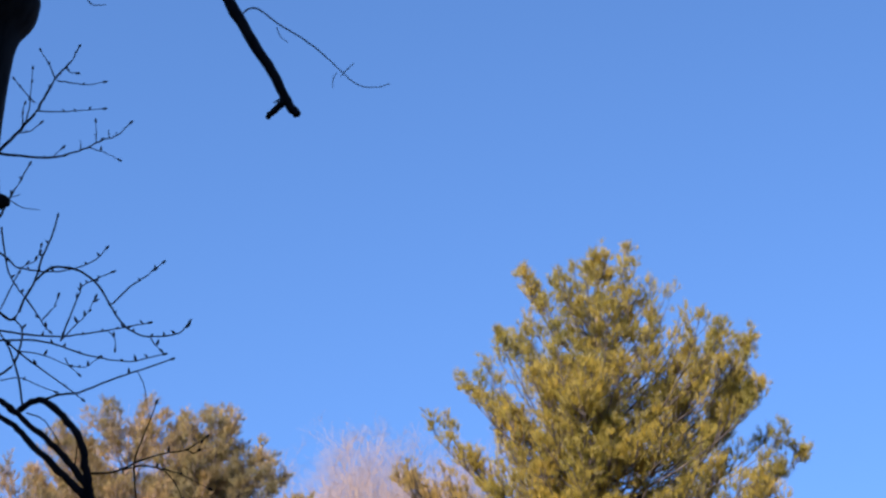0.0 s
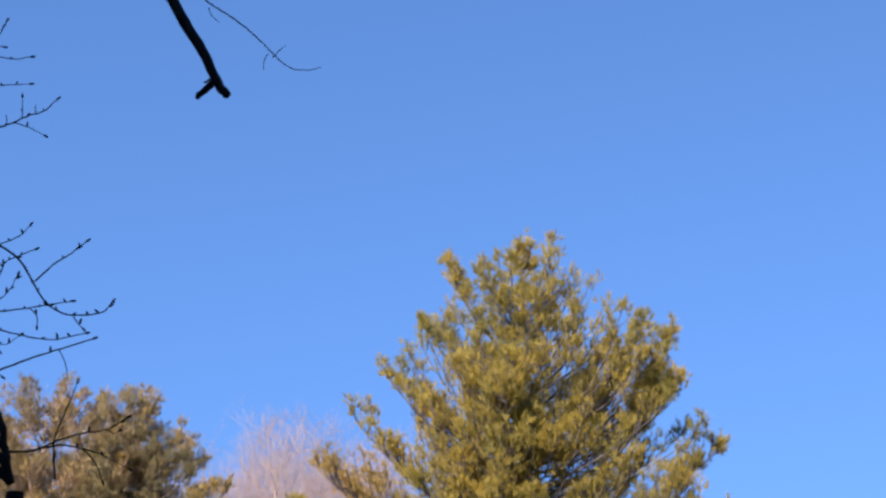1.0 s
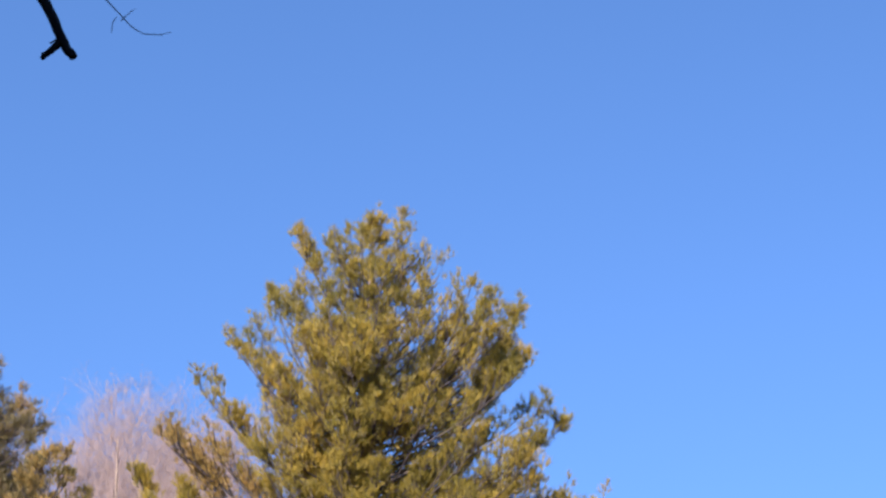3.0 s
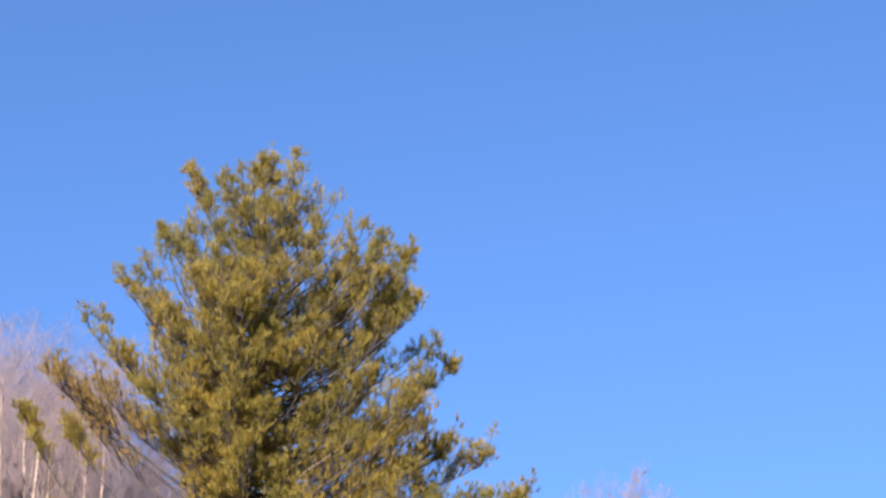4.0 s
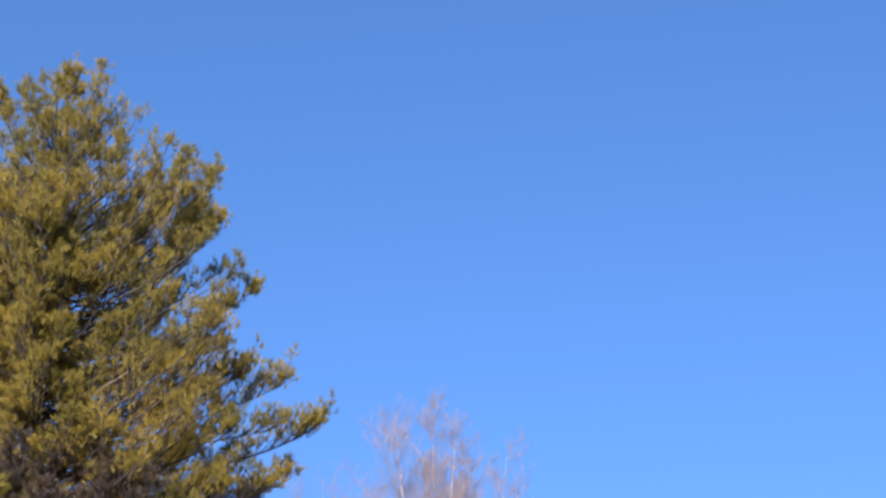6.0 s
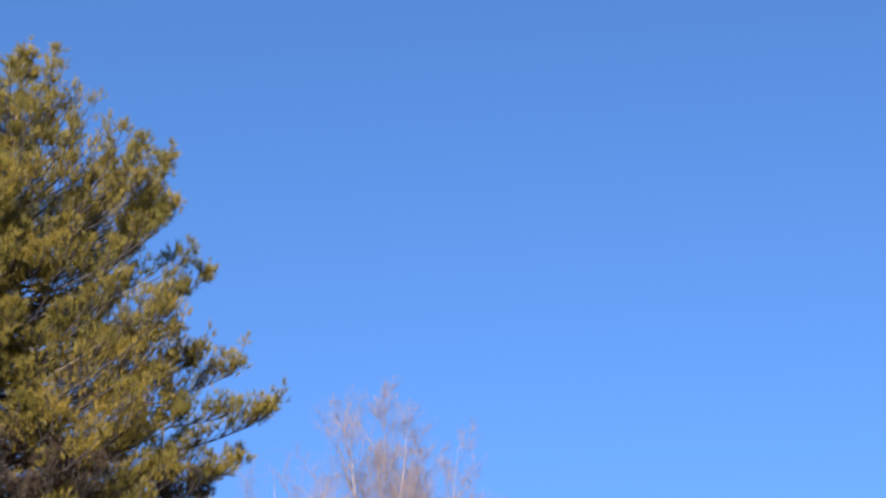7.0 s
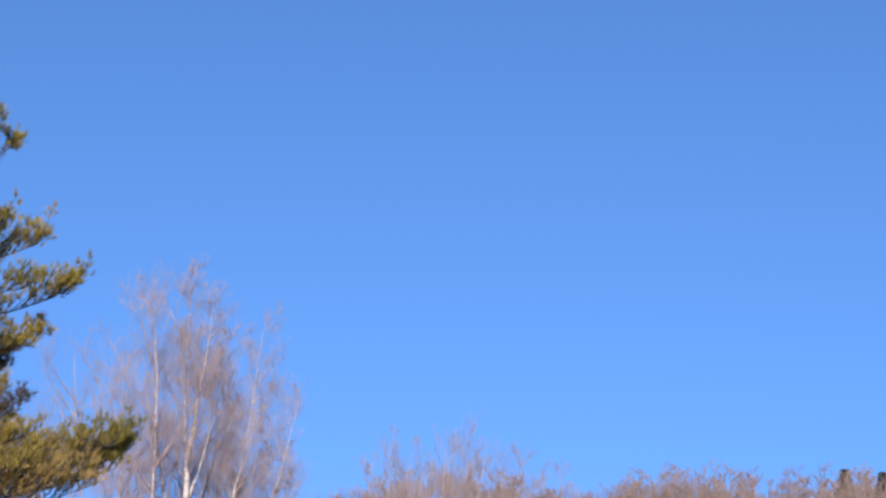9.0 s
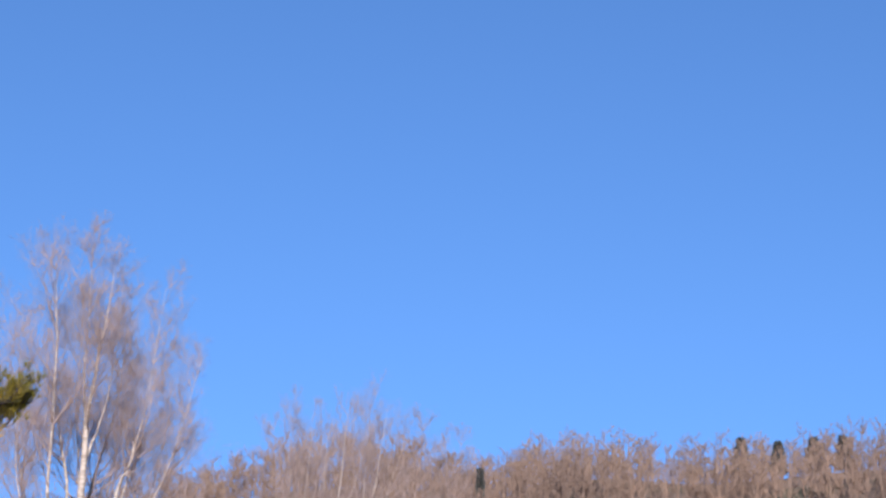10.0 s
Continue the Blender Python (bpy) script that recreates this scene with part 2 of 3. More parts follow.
def pine_limb(rng, tree, start, tip, sag, density, mat, bare=0.3, fan=1.0, tuft=(18, 0.19, 0.0119), bark_mat=None, gaps=()):
    """One limb under its tree: a bough, its side shoots that turn upwards, and the needle tufts that they carry."""
    start, tip = np.asarray(start, float), np.asarray(tip, float)
    L = float(np.linalg.norm(tip - start))
    mid = start + (tip - start) * np.array([0.6, 0.6, 0.45]) + np.array([0, 0, -sag * L]) + rng.normal(0, 0.06, 3) * L
    n = max(5, int((0.7 + L) * density * (0.8 + 0.1 * L)))
    u = (bare + (1 - bare) * rng.random(n) ** 0.8)[:, None]
    u[0] = 1.0
    base = (1 - u) ** 2 * start + 2 * u * (1 - u) * mid + u * u * tip
    fwd = unit(2 * (1 - u) * (mid - start) + 2 * u * (tip - mid))
    side = unit(np.cross(fwd, np.array([0, 0, 1.0]))) * rng.choice([-1.0, 1.0], (n, 1))
    d = unit(fwd * 0.75 + side * rng.uniform(0.1, 1.2, (n, 1)) + np.array([0, 0, 1.0]) * rng.uniform(-0.15, 0.8, (n, 1)))
    ln = rng.uniform(0.35, 1.0, (n, 1)) * (0.42 + 0.17 * min(L, 5.0)) * (1.25 - 0.75 * u) * fan
    ln[0] = 0.22
    d[0] = unit(fwd[0] + np.array([0, 0, 0.7]))
    knee = base + d * ln * 0.6
    end = knee + unit(d * 0.7 + np.array([0, 0, 1.1])) * ln * 0.5
    limb = build("limb", [tubes(bez(start, mid, tip, 9), taper(0.011 + 0.006 * L, 0.008, 9), 6),
                          tubes(bez(base, knee, end, 3), taper(np.full(n, 0.012), np.full(n, 0.006), 3, n), 3)], bark_mat or PINE_BARK, tree)
    P, D = [end], [unit(d * 0.5 + np.array([0, 0, 1.0]) + rng.normal(0, 0.2, (n, 3)))]
    for w in (0.95, 0.88, 0.8, 0.72, 0.64, 0.56, 0.47, 0.38, 0.28):
        keep = ln[:, 0] * (1 - w) < rng.uniform(0.1, 0.6, n)
        keep &= ln[:, 0] * w > 0.08
        w2 = w + rng.uniform(-0.08, 0.08, (n, 1))
        Q = (1 - w2) ** 2 * base + 2 * w2 * (1 - w2) * knee + w2 * w2 * end
        off = unit(rng.normal(size=(n, 3)) * np.array([1, 1, 0.5]) + d * 0.5)
        Q = Q + off * rng.uniform(0.03, 0.2, (n, 1))
        P.append(Q[keep])
        D.append(unit(off * 0.7 + d * 0.3 + np.array([0, 0, 1.0]))[keep])
    P, D = np.concatenate(P), np.concatenate(D)
    full = np.ones(len(P))
    for gx, gz, gr in gaps:
        full *= np.clip(((P[:, 0] - gx) ** 2 + (P[:, 2] - gz) ** 2) / gr ** 2, 0.15, 1.0)
    stay = rng.random(len(P)) < full
    stay[0] = True
    build("foliage", [tufts(rng, P[stay], D[stay], *tuft)], mat, limb, smooth=False)["kind"] = "stuff"


def pine(seed, at, height, left, right, boughs, mat, label, features=(), rise=(0.12, 0.5, 1.7), density=4.0, group="", dead=(), tuft=(18, 0.19, 0.0119),
         needles_from=0.28, thin=0.0, gaps=(), wood=None, bole=None, dying=(0, 0, 0)):
    """A pine: a straight trunk and boughs whose tips fill a crown. left, right: (height, reach) pairs of the crown's two flanks;
    rise: how steeply the boughs climb at the foot, the middle and the top; thin: fewer shoots on the flanks;
    gaps: (x, height, radius) of places where few needles grow; bole: the trunk's bark; dying: heights between which boughs shorter than a reach have dead needles; features: boughs of their own, by their tips."""
    rng = np.random.default_rng(seed)
    tree = thing("pine_tree", at, label, "tree", group)
    k = 14
    bend = np.cumsum(rng.normal(0, 0.03, (k, 2)), 0)
    bend -= bend[-1] * np.linspace(0, 1, k)[:, None]
    zz = np.linspace(-0.3, height - 0.5, k)
    trunk = np.column_stack([bend[:, 0], bend[:, 1], zz])
    build("trunk", [tubes(trunk[None], taper(height * 0.013, 0.015, k, 1, 0.8), 12)], bole or wood or PINE_BARK, tree)

    def foot(z):
        return [np.interp(z, zz, trunk[:, 0]), np.interp(z, zz, trunk[:, 1]), z]

    lz, lr = zip(*left)
    rz, rr = zip(*right)
    low = min(lz[0], rz[0])
    # taller slices of the crown near its widest get more boughs
    levels = np.linspace(low, height - 0.05, 200)
    width = np.interp(levels, rz, rr) + np.interp(levels, lz, lr)
    share = np.cumsum(width ** 1.35 + 2.2)
    heights = np.interp((np.arange(boughs) + rng.random(boughs)) / boughs * share[-1], share, levels)
    a = rng.random() * 6.28
    for i, tz in enumerate(heights):
        a += 2.39996 + rng.normal(0, 0.15)
        turn = a - np.interp(tz / height, [0.6, 0.75], [0.08, 0.24]) * math.sin(2 * a)
        c = math.cos(turn)
        full = np.interp(tz, rz, rr) * (0.5 + 0.5 * c) + np.interp(tz, lz, lr) * (0.5 - 0.5 * c)
        reach = max(0.2, full * (1.0 - 0.72 * rng.random() ** 1.6) - 0.15)
        climb = np.interp(tz / height, [low / height, 0.75, 1.0], rise) * reach * rng.uniform(0.45, 1.35)
        z0 = max(tz - climb, low - 1.5)
        s = foot(min(z0, height - 0.7))
        tip = [foot(tz)[0] + reach * c, reach * math.sin(turn), tz]
        flank = 1.0 - np.interp(tz / height, [0.6, 0.72], [0.0, thin]) * abs(c) ** 1.5
        own = (int(tuft[0] * (1.0 - 0.45 * thin * abs(c))), tuft[1], tuft[2])
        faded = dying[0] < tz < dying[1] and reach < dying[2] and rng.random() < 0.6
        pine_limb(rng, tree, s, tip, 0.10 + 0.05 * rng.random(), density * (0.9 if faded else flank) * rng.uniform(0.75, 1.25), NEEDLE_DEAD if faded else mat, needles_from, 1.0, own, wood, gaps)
    for line in dead:
        build("dead_limb", [tubes(spline(line, 14)[None], taper(0.015, 0.006, 14), 7)], DEAD_WOOD, tree, "bare pale dead limb")
    for tx, ty, tz, drop, full, sag, bare, needle in features:
        pine_limb(rng, tree, foot(tz - drop), [tx, ty, tz], sag, full, needle, bare, 0.85 if needle is mat and tz > 14.2 else 1.4, tuft)
    return tree


DEAD_WOOD = bark("dead_wood", (0.30, 0.20, 0.11), (0.50, 0.36, 0.21))
SPRIGS_LEFT = [(-1.85, -0.4, 21.05, 2.4, 5.0, 0.16, 0.62, NEEDLE), (-2.5, 0.3, 19.6, 2.4, 4.0, 0.15, 0.5, NEEDLE), (-3.45, -0.3, 18.2, 2.6, 4.0, 0.2, 0.5, NEEDLE),
                (-3.8, 0.2, 17.1, 3.4, 2.6, 0.12, 0.5, NEEDLE), (-4.1, -0.2, 16.9, 3.4, 2.6, 0.1, 0.45, NEEDLE)]
SPRIGS_RUSTY = [(-5.0, 0.2, 15.75, 3.9, 3.6, 0.03, 0.6, NEEDLE_RUST), (-4.6, -0.4, 15.4, 3.4, 3.6, 0.03, 0.55, NEEDLE_RUST), (-4.1, 0.4, 14.8, 3.2, 3.6, 0.03, 0.5, NEEDLE_RUST), (-3.6, -0.5, 15.2, 2.8, 3.6, 0.03, 0.5, NEEDLE_RUST),
                 (-5.5, 0.3, 14.8, 4.0, 2.4, 0.22, 0.78, NEEDLE), (-4.4, -0.3, 14.3, 3.6, 2.4, 0.18, 0.76, NEEDLE)]
SPRIGS_RIGHT = [(0.8, 0.2, 21.9, 1.7, 2.0, 0.1, 0.75, NEEDLE), (0.1, -0.2, 21.6, 1.2, 6.0, 0.05, 0.3, NEEDLE), (3.05, -0.4, 19.4, 2.8, 6.0, 0.24, 0.55, NEEDLE), (3.75, 0.2, 19.2, 3.2, 6.0, 0.26, 0.55, NEEDLE), (2.2, -0.3, 18.75, 2.2, 5.0, 0.15, 0.5, NEEDLE), (2.6, 0.5, 18.4, 2.2, 5.0, 0.15, 0.5, NEEDLE), (3.95, 0.4, 18.1, 2.6, 6.0, 0.2, 0.5, NEEDLE), (3.6, -0.6, 17.6, 2.4, 5.0, 0.2, 0.5, NEEDLE),
                 (4.8, 0.1, 16.2, 2.0, 4.0, 0.15, 0.6, NEEDLE), (5.5, -0.5, 13.65, 1.5, 5.0, 0.1, 0.3, NEEDLE), (4.6, -1.2, 13.9, 1.4, 4.5, 0.1, 0.25, NEEDLE)]
SPRIGS_LOW = [(6.45, 0.2, 12.85, 1.5, 3.6, 0.14, 0.66, NEEDLE), (5.7, 0.3, 11.5, 1.0, 4.5, 0.08, 0.3, NEEDLE), (5.2, -1.0, 12.4, 1.0, 4.5, 0.08, 0.3, NEEDLE),
              (4.8, 0.8, 11.9, 0.9, 4.0, 0.08, 0.3, NEEDLE), (7.7, -0.4, 9.1, 1.3, 5.0, 0.1, 0.45, NEEDLE), (7.2, 0.3, 8.7, 1.3, 4.0, 0.14, 0.4, NEEDLE_RUST),
              (6.6, -0.8, 8.4, 1.3, 4.0, 0.12, 0.4, NEEDLE_RUST), (6.3, 0.7, 8.9, 1.2, 4.5, 0.1, 0.3, NEEDLE)]
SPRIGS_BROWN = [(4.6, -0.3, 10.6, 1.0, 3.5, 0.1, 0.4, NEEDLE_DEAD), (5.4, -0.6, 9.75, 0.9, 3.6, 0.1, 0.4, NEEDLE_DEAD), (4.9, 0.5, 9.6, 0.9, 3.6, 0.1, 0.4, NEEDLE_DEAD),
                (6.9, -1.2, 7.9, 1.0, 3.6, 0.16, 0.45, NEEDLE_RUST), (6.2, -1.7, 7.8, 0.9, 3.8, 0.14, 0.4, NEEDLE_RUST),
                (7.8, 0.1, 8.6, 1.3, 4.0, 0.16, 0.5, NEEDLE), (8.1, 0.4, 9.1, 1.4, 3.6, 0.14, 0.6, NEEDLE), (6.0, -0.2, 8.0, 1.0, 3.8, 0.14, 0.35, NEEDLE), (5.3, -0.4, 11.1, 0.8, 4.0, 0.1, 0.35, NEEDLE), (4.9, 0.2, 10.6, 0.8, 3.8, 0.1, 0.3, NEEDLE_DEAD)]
pine(3, (-0.85, 40.0, -0.48), 21.65,
     [(8, 2.2), (11, 2.6), (11.9, 2.4), (12.6, 1.5), (13.4, 1.7), (14, 2.6), (15, 3.4), (15.8, 2.7), (16.4, 2.5), (17.2, 2.9), (18.2, 3.2), (18.8, 2.9), (19.7, 2.3), (20.6, 1.8), (21.1, 1.1), (21.5, 0.5)],
     [(8, 6.5), (9.3, 6.2), (10.3, 5.0), (11.2, 5.5), (12.4, 5.6), (13.2, 5.7), (14, 5.3), (14.7, 4.8), (15.7, 4.8), (16.4, 4.6), (17.1, 4.1), (18.3, 4.0), (18.9, 3.7), (19.4, 2.8), (19.9, 2.3), (20.7, 1.95), (21.2, 1.4), (21.6, 0.65)],
     540, NEEDLE, "tall sunlit white pine with olive needles standing on winter grass",
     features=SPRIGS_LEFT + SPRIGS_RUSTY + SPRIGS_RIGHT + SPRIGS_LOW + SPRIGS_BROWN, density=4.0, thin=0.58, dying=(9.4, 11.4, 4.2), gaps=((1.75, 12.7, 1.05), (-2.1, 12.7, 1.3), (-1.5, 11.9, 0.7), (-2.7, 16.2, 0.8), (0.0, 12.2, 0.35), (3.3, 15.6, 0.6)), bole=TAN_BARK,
     dead=[[(0.1, 0, 12.2), (0.7, -1.2, 12.45), (1.2, -2.4, 12.75), (1.6, -2.8, 12.95), (2.0, -3.0, 13.2), (2.35, -3.1, 13.5)]])

pine(11, (-14.65, 45.6, -0.28), 20.0,
     [(14, 5.8), (16.2, 5.2), (17.2, 4.0), (18.0, 2.9), (18.4, 2.5), (19.0, 2.0), (19.5, 1.4), (20.0, 0.5)],
     [(14, 4.4), (17, 3.9), (18.2, 3.3), (19.0, 2.6), (19.5, 1.7), (20.0, 0.5)],
     220, NEEDLE_BROWN, "broad pine with thin brownish needles and tan limbs", rise=(0.2, 0.35, 0.9), density=4.8, tuft=(11, 0.19, 0.0128), wood=TAN_BARK)
pine(17, (-12.0, 45.0, -0.15), 19.4,
     [(13.2, 2.5), (15.7, 2.1), (17.6, 1.8), (18.4, 1.5), (18.9, 1.0), (19.4, 0.4)],
     [(13.2, 3.2), (15.7, 2.8), (16.8, 2.5), (17.8, 2.0), (18.5, 1.5), (19.0, 0.9), (19.4, 0.4)],
     140, NEEDLE_GREEN, "round-topped dark green pine beside a browner one", rise=(0.2, 0.35, 0.9), density=4.6, tuft=(13, 0.19, 0.0125))

for seed, az, r, h, reach in ((71, -11.9, 42.5, 15.5, 1.2), (72, -7.6, 51.0, 15.5, 1.3)):
    pine(seed, tuple(polar(az, r)), h, [(h - 5, reach * 1.2), (h - 1.5, reach), (h, 0.3)], [(h - 5, reach * 1.2), (h - 1.5, reach), (h, 0.3)],
         40, NEEDLE_RUST, "slender young pine with rust-brown dry needles", rise=(0.4, 0.6, 1.2), density=4.0, tuft=(22, 0.14, 0.0165), group="rusty young pines")


# ---- bare trees ----
def grow(rng, A, B, C, n, lo, hi, length, up, spread, jitter=0.15):
    """n side shoots on each of the curves A-B-C, as curves of their own."""
    m = len(A)
    u = rng.uniform(lo, hi, (m, n, 1))
    base = (1 - u) ** 2 * A[:, None] + 2 * u * (1 - u) * B[:, None] + u * u * C[:, None]
    fwd = unit(2 * (1 - u) * (B - A)[:, None] + 2 * u * (C - B)[:, None])
    out = rng.normal(size=(m, n, 3))
    out = unit(out - fwd * np.sum(out * fwd, -1, keepdims=True))
    size = np.linalg.norm(C - A, axis=-1)[:, None, None]
    ln = length * size * (1.1 - 0.6 * u) * rng.uniform(0.6, 1.2, (m, n, 1))
    d = unit(fwd + out * spread)
    mid = base + d * ln * 0.5
    end = mid + unit(d + np.array([0, 0, up])) * ln * 0.55 + rng.normal(0, jitter, (m, n, 3)) * ln * 0.3
    return [v.reshape(-1, 3) for v in (base, mid, end)]


def spikes(A, C, r):
    """Fine twigs: slim three-sided points from A to C."""
    n = len(A)
    T = unit(C - A)
    X = unit(np.cross(T, np.array([0.31, 0.95, 0.05])))
    Y = np.cross(T, X)
    ring = [A + (X * math.cos(q) + Y * math.sin(q)) * r for q in (0.0, 2.0944, 4.1888)]
    V = np.stack([*ring, C], 1).reshape(-1, 3)
    F = (np.arange(n)[:, None, None] * 4 + np.array([[0, 1, 3], [1, 2, 3], [2, 0, 3]])).reshape(-1, 3)
    return V, F


def stem(sx, sy, h, wave=0.0):
    """A plain stem's line from the ground to its lean (sx, sy) at the height h."""
    return [(sx * 0.05, sy * 0.05, -0.2), (sx * 0.22 - wave, sy * 0.2, h * 0.35), (sx * 0.58 + wave, sy * 0.55, h * 0.68), (sx, sy, h)]


def bare_tree(name, seed, at, stems, label, limb_mat, twig_mat, limbs=12, branches=7, twigs=6, fine=3, up=0.9, spread=0.75,
              limb_len=0.33, lo=0.3, thick=1.0, group="", limb_thick=1.0, power=1.0, tip=0.012):
    """A leafless tree: stems as (line, base radius), limbs on the part of each stem above lo, and twigs in three orders."""
    rng = np.random.default_rng(seed)
    tree = thing(name, at, label, "tree", group)
    for points, r in stems:
        line = spline(points, 18)
        line[1:-1, :2] += np.cumsum(rng.normal(0, 0.035, (16, 2)), 0) * np.sin(np.linspace(0, np.pi, 16))[:, None]
        build("trunk", [tubes(line[None], taper(r, tip, 18, 1, power), 8)], limb_mat, tree)
        k = int(17 * lo)
        a, m, c = line[k], line[(k + 17) // 2], line[17]
        L = grow(rng, a[None], (2 * m - 0.5 * (a + c))[None], c[None], limbs, 0.0, 1.0, limb_len / (1 - lo), up, spread)
        for i in np.argsort(L[0][:, 2]):
            one = [v[i:i + 1] for v in L]
            size = float(np.linalg.norm(one[2] - one[0]))
            limb = build("limb", [tubes(bez(*one, 6), taper((0.010 * size + 0.007) * limb_thick, 0.005, 6) * thick, 5)], twig_mat, tree)
            B1 = grow(rng, *one, branches, 0.12, 1.0, 0.75, up * 0.8, spread)
            B2 = grow(rng, *B1, twigs, 0.1, 1.0, 0.7, up * 0.6, spread)
            pieces = [tubes(bez(*B1, 3), taper(np.full(len(B1[0]), 0.009), 0.0045, 3, len(B1[0])) * thick, 3), spikes(B2[0], B2[2], 0.0065 * thick)]
            if fine:
                B3 = grow(rng, *B2, fine, 0.1, 1.0, 0.9, up * 0.4, spread)
                pieces.append(spikes(B3[0], B3[2], 0.0055 * thick))
            tagged(build("twig_spray", pieces, twig_mat, limb), kind="stuff")
    return tree


BIRCH_STEMS = [([(-0.5, 0, -0.2), (-1.2, -0.8, 8.0), (-1.4, -1.2, 13.0), (-1.5, -1.4, 16.6), (-1.85, -1.4, 20.0)], 0.12),
               ([(-0.2, 0.2, -0.2), (-0.3, 0.2, 10.6), (-0.9, 0.2, 13.2), (-1.1, 0.3, 15.0), (-1.2, 0.5, 18.4)], 0.09),
               ([(0.0, 0, -0.2), (-0.1, -0.6, 8.0), (0.02, -0.8, 12.4), (0.1, -0.8, 14.2), (0.3, -0.9, 16.2), (0.42, -0.9, 17.6), (0.6, -0.8, 20.0)], 0.21),
               ([(0.02, -0.8, 13.3), (-0.22, -0.9, 14.9), (-0.28, -1.0, 16.2), (-0.3, -1.0, 18.0), (-0.4, -1.0, 21.1)], 0.07),
               ([(0.04, -0.7, 12.2), (0.4, -0.6, 13.8), (0.85, -0.4, 15.6), (1.1, -0.2, 19.3)], 0.07),
               ([(0.2, 0.1, -0.2), (0.3, 0.5, 9.0), (1.0, 0.8, 12.8), (1.5, 0.9, 14.9), (1.75, 0.9, 19.4)], 0.11)]
BIRCH_FLANKS = [([(0.5, -0.2, -0.2), (1.2, -0.6, 10.4), (1.6, -0.9, 12.4), (2.1, -1.0, 14.4), (2.6, -1.1, 19.3)], 0.11),
                ([(0.6, 0.3, -0.2), (1.6, 0.8, 9.5), (2.6, 1.0, 13.5), (3.2, 1.2, 17.9)], 0.09),
                ([(0.8, 0.1, -0.2), (2.1, -0.2, 8.5), (3.4, -0.5, 12.5), (4.25, -0.8, 16.5)], 0.08),
                ([(0.7, 0.5, -0.2), (2.2, 0.9, 8.0), (3.3, 1.4, 11.8), (3.9, 1.7, 15.6)], 0.07),
                ([(-0.7, 0.3, -0.2), (-1.5, 0.5, 9.0), (-2.1, 0.8, 13.4), (-2.5, 1.0, 18.4)], 0.07),
                ([(-0.8, -0.1, -0.2), (-1.7, -0.4, 7.5), (-2.5, -0.6, 11.6), (-2.9, -0.8, 15.4)], 0.06)]
BIRCH_BACK = [([(0.3, 0.6, -0.2), (0.6, 1.5, 9.0), (0.2, 2.0, 14.0), (0.1, 2.2, 19.8)], 0.09),
              ([(0.4, 0.8, -0.2), (1.3, 1.8, 9.0), (2.0, 2.3, 14.0), (2.2, 2.5, 18.2)], 0.08)]
bare_tree("birch_tree", 5, tuple(polar(12.05, 66.5, -1.4)), BIRCH_STEMS + BIRCH_FLANKS + BIRCH_BACK, "many-stemmed leafless birch with pale trunks and fine pinkish twigs", PALE_BARK, BIRCH_TWIG,
          limbs=27, branches=7, twigs=6, fine=3, up=1.0, spread=0.9, limb_len=0.19, lo=0.4, thick=0.6, limb_thick=1.3, power=0.74, tip=0.005)
PINK_TRUNK = bark("pinkish_grey_bark", (0.27, 0.185, 0.14), (0.42, 0.30, 0.23), 5.0, (0.5, 0.5, 2.0), 0.15)
for seed, az, dist, h, lab in ((21, -11.3, 58, 19.8, "slim"), (22, -9.8, 60, 21.6, "tall"), (23, -8.2, 62, 22.2, "tall"), (25, -12.7, 62, 19.8, "slim")):
    bare_tree("bare_tree", seed, polar(az, dist), [(stem(0.3, -0.9, h), 0.13), (stem(-0.9, -0.6, h * 0.98), 0.12), (stem(1.1, -0.8, h * 0.97), 0.11), (stem(-1.8, -0.4, h * 0.93), 0.09), (stem(1.9, 0.3, h * 0.92), 0.09)],
              lab + " leafless tree with sunlit pinkish twigs behind the pine", PINK_TRUNK, PINK_TWIG, limbs=20, branches=8, twigs=6, fine=2,
              up=0.9, spread=1.0, limb_len=0.2, lo=0.42, thick=0.62, limb_thick=0.5, tip=0.006, group="bare trees behind the pine")
WARM_BARK = bark("warm_pale_bark", (0.36, 0.25, 0.165), (0.64, 0.46, 0.31), 5.0, (0.5, 0.5, 2.0), 0.15)
for seed, az, dist, stems in ((61, -8.45, 46.0, [(-0.35, -0.4, 15.9, 0.12), (0.15, -0.5, 15.5, 0.13), (0.45, -0.4, 15.1, 0.1)]),
                              (66, -9.5, 47.5, [(-0.2, -0.4, 17.4, 0.12), (0.9, 0.2, 15.8, 0.09)]),
                              (67, -6.6, 46.5, [(-0.1, -0.4, 15.9, 0.12), (0.35, -0.3, 15.6, 0.11), (-0.8, 0.3, 14.8, 0.09)])):
    bare_tree("bare_tree", seed, polar(az, dist), [(stem(sx, sy, h, 0.18 * math.sin(seed + 9 * sx)), r) for sx, sy, h, r in stems], "leafless tree with sunlit cream trunks behind the pine", WARM_BARK, PINK_TWIG,
              limbs=10, branches=6, twigs=5, fine=2, up=1.4, spread=0.7, limb_len=0.14, lo=0.7, power=2.4, thick=0.8, limb_thick=0.8, group="bare trees behind the pine")
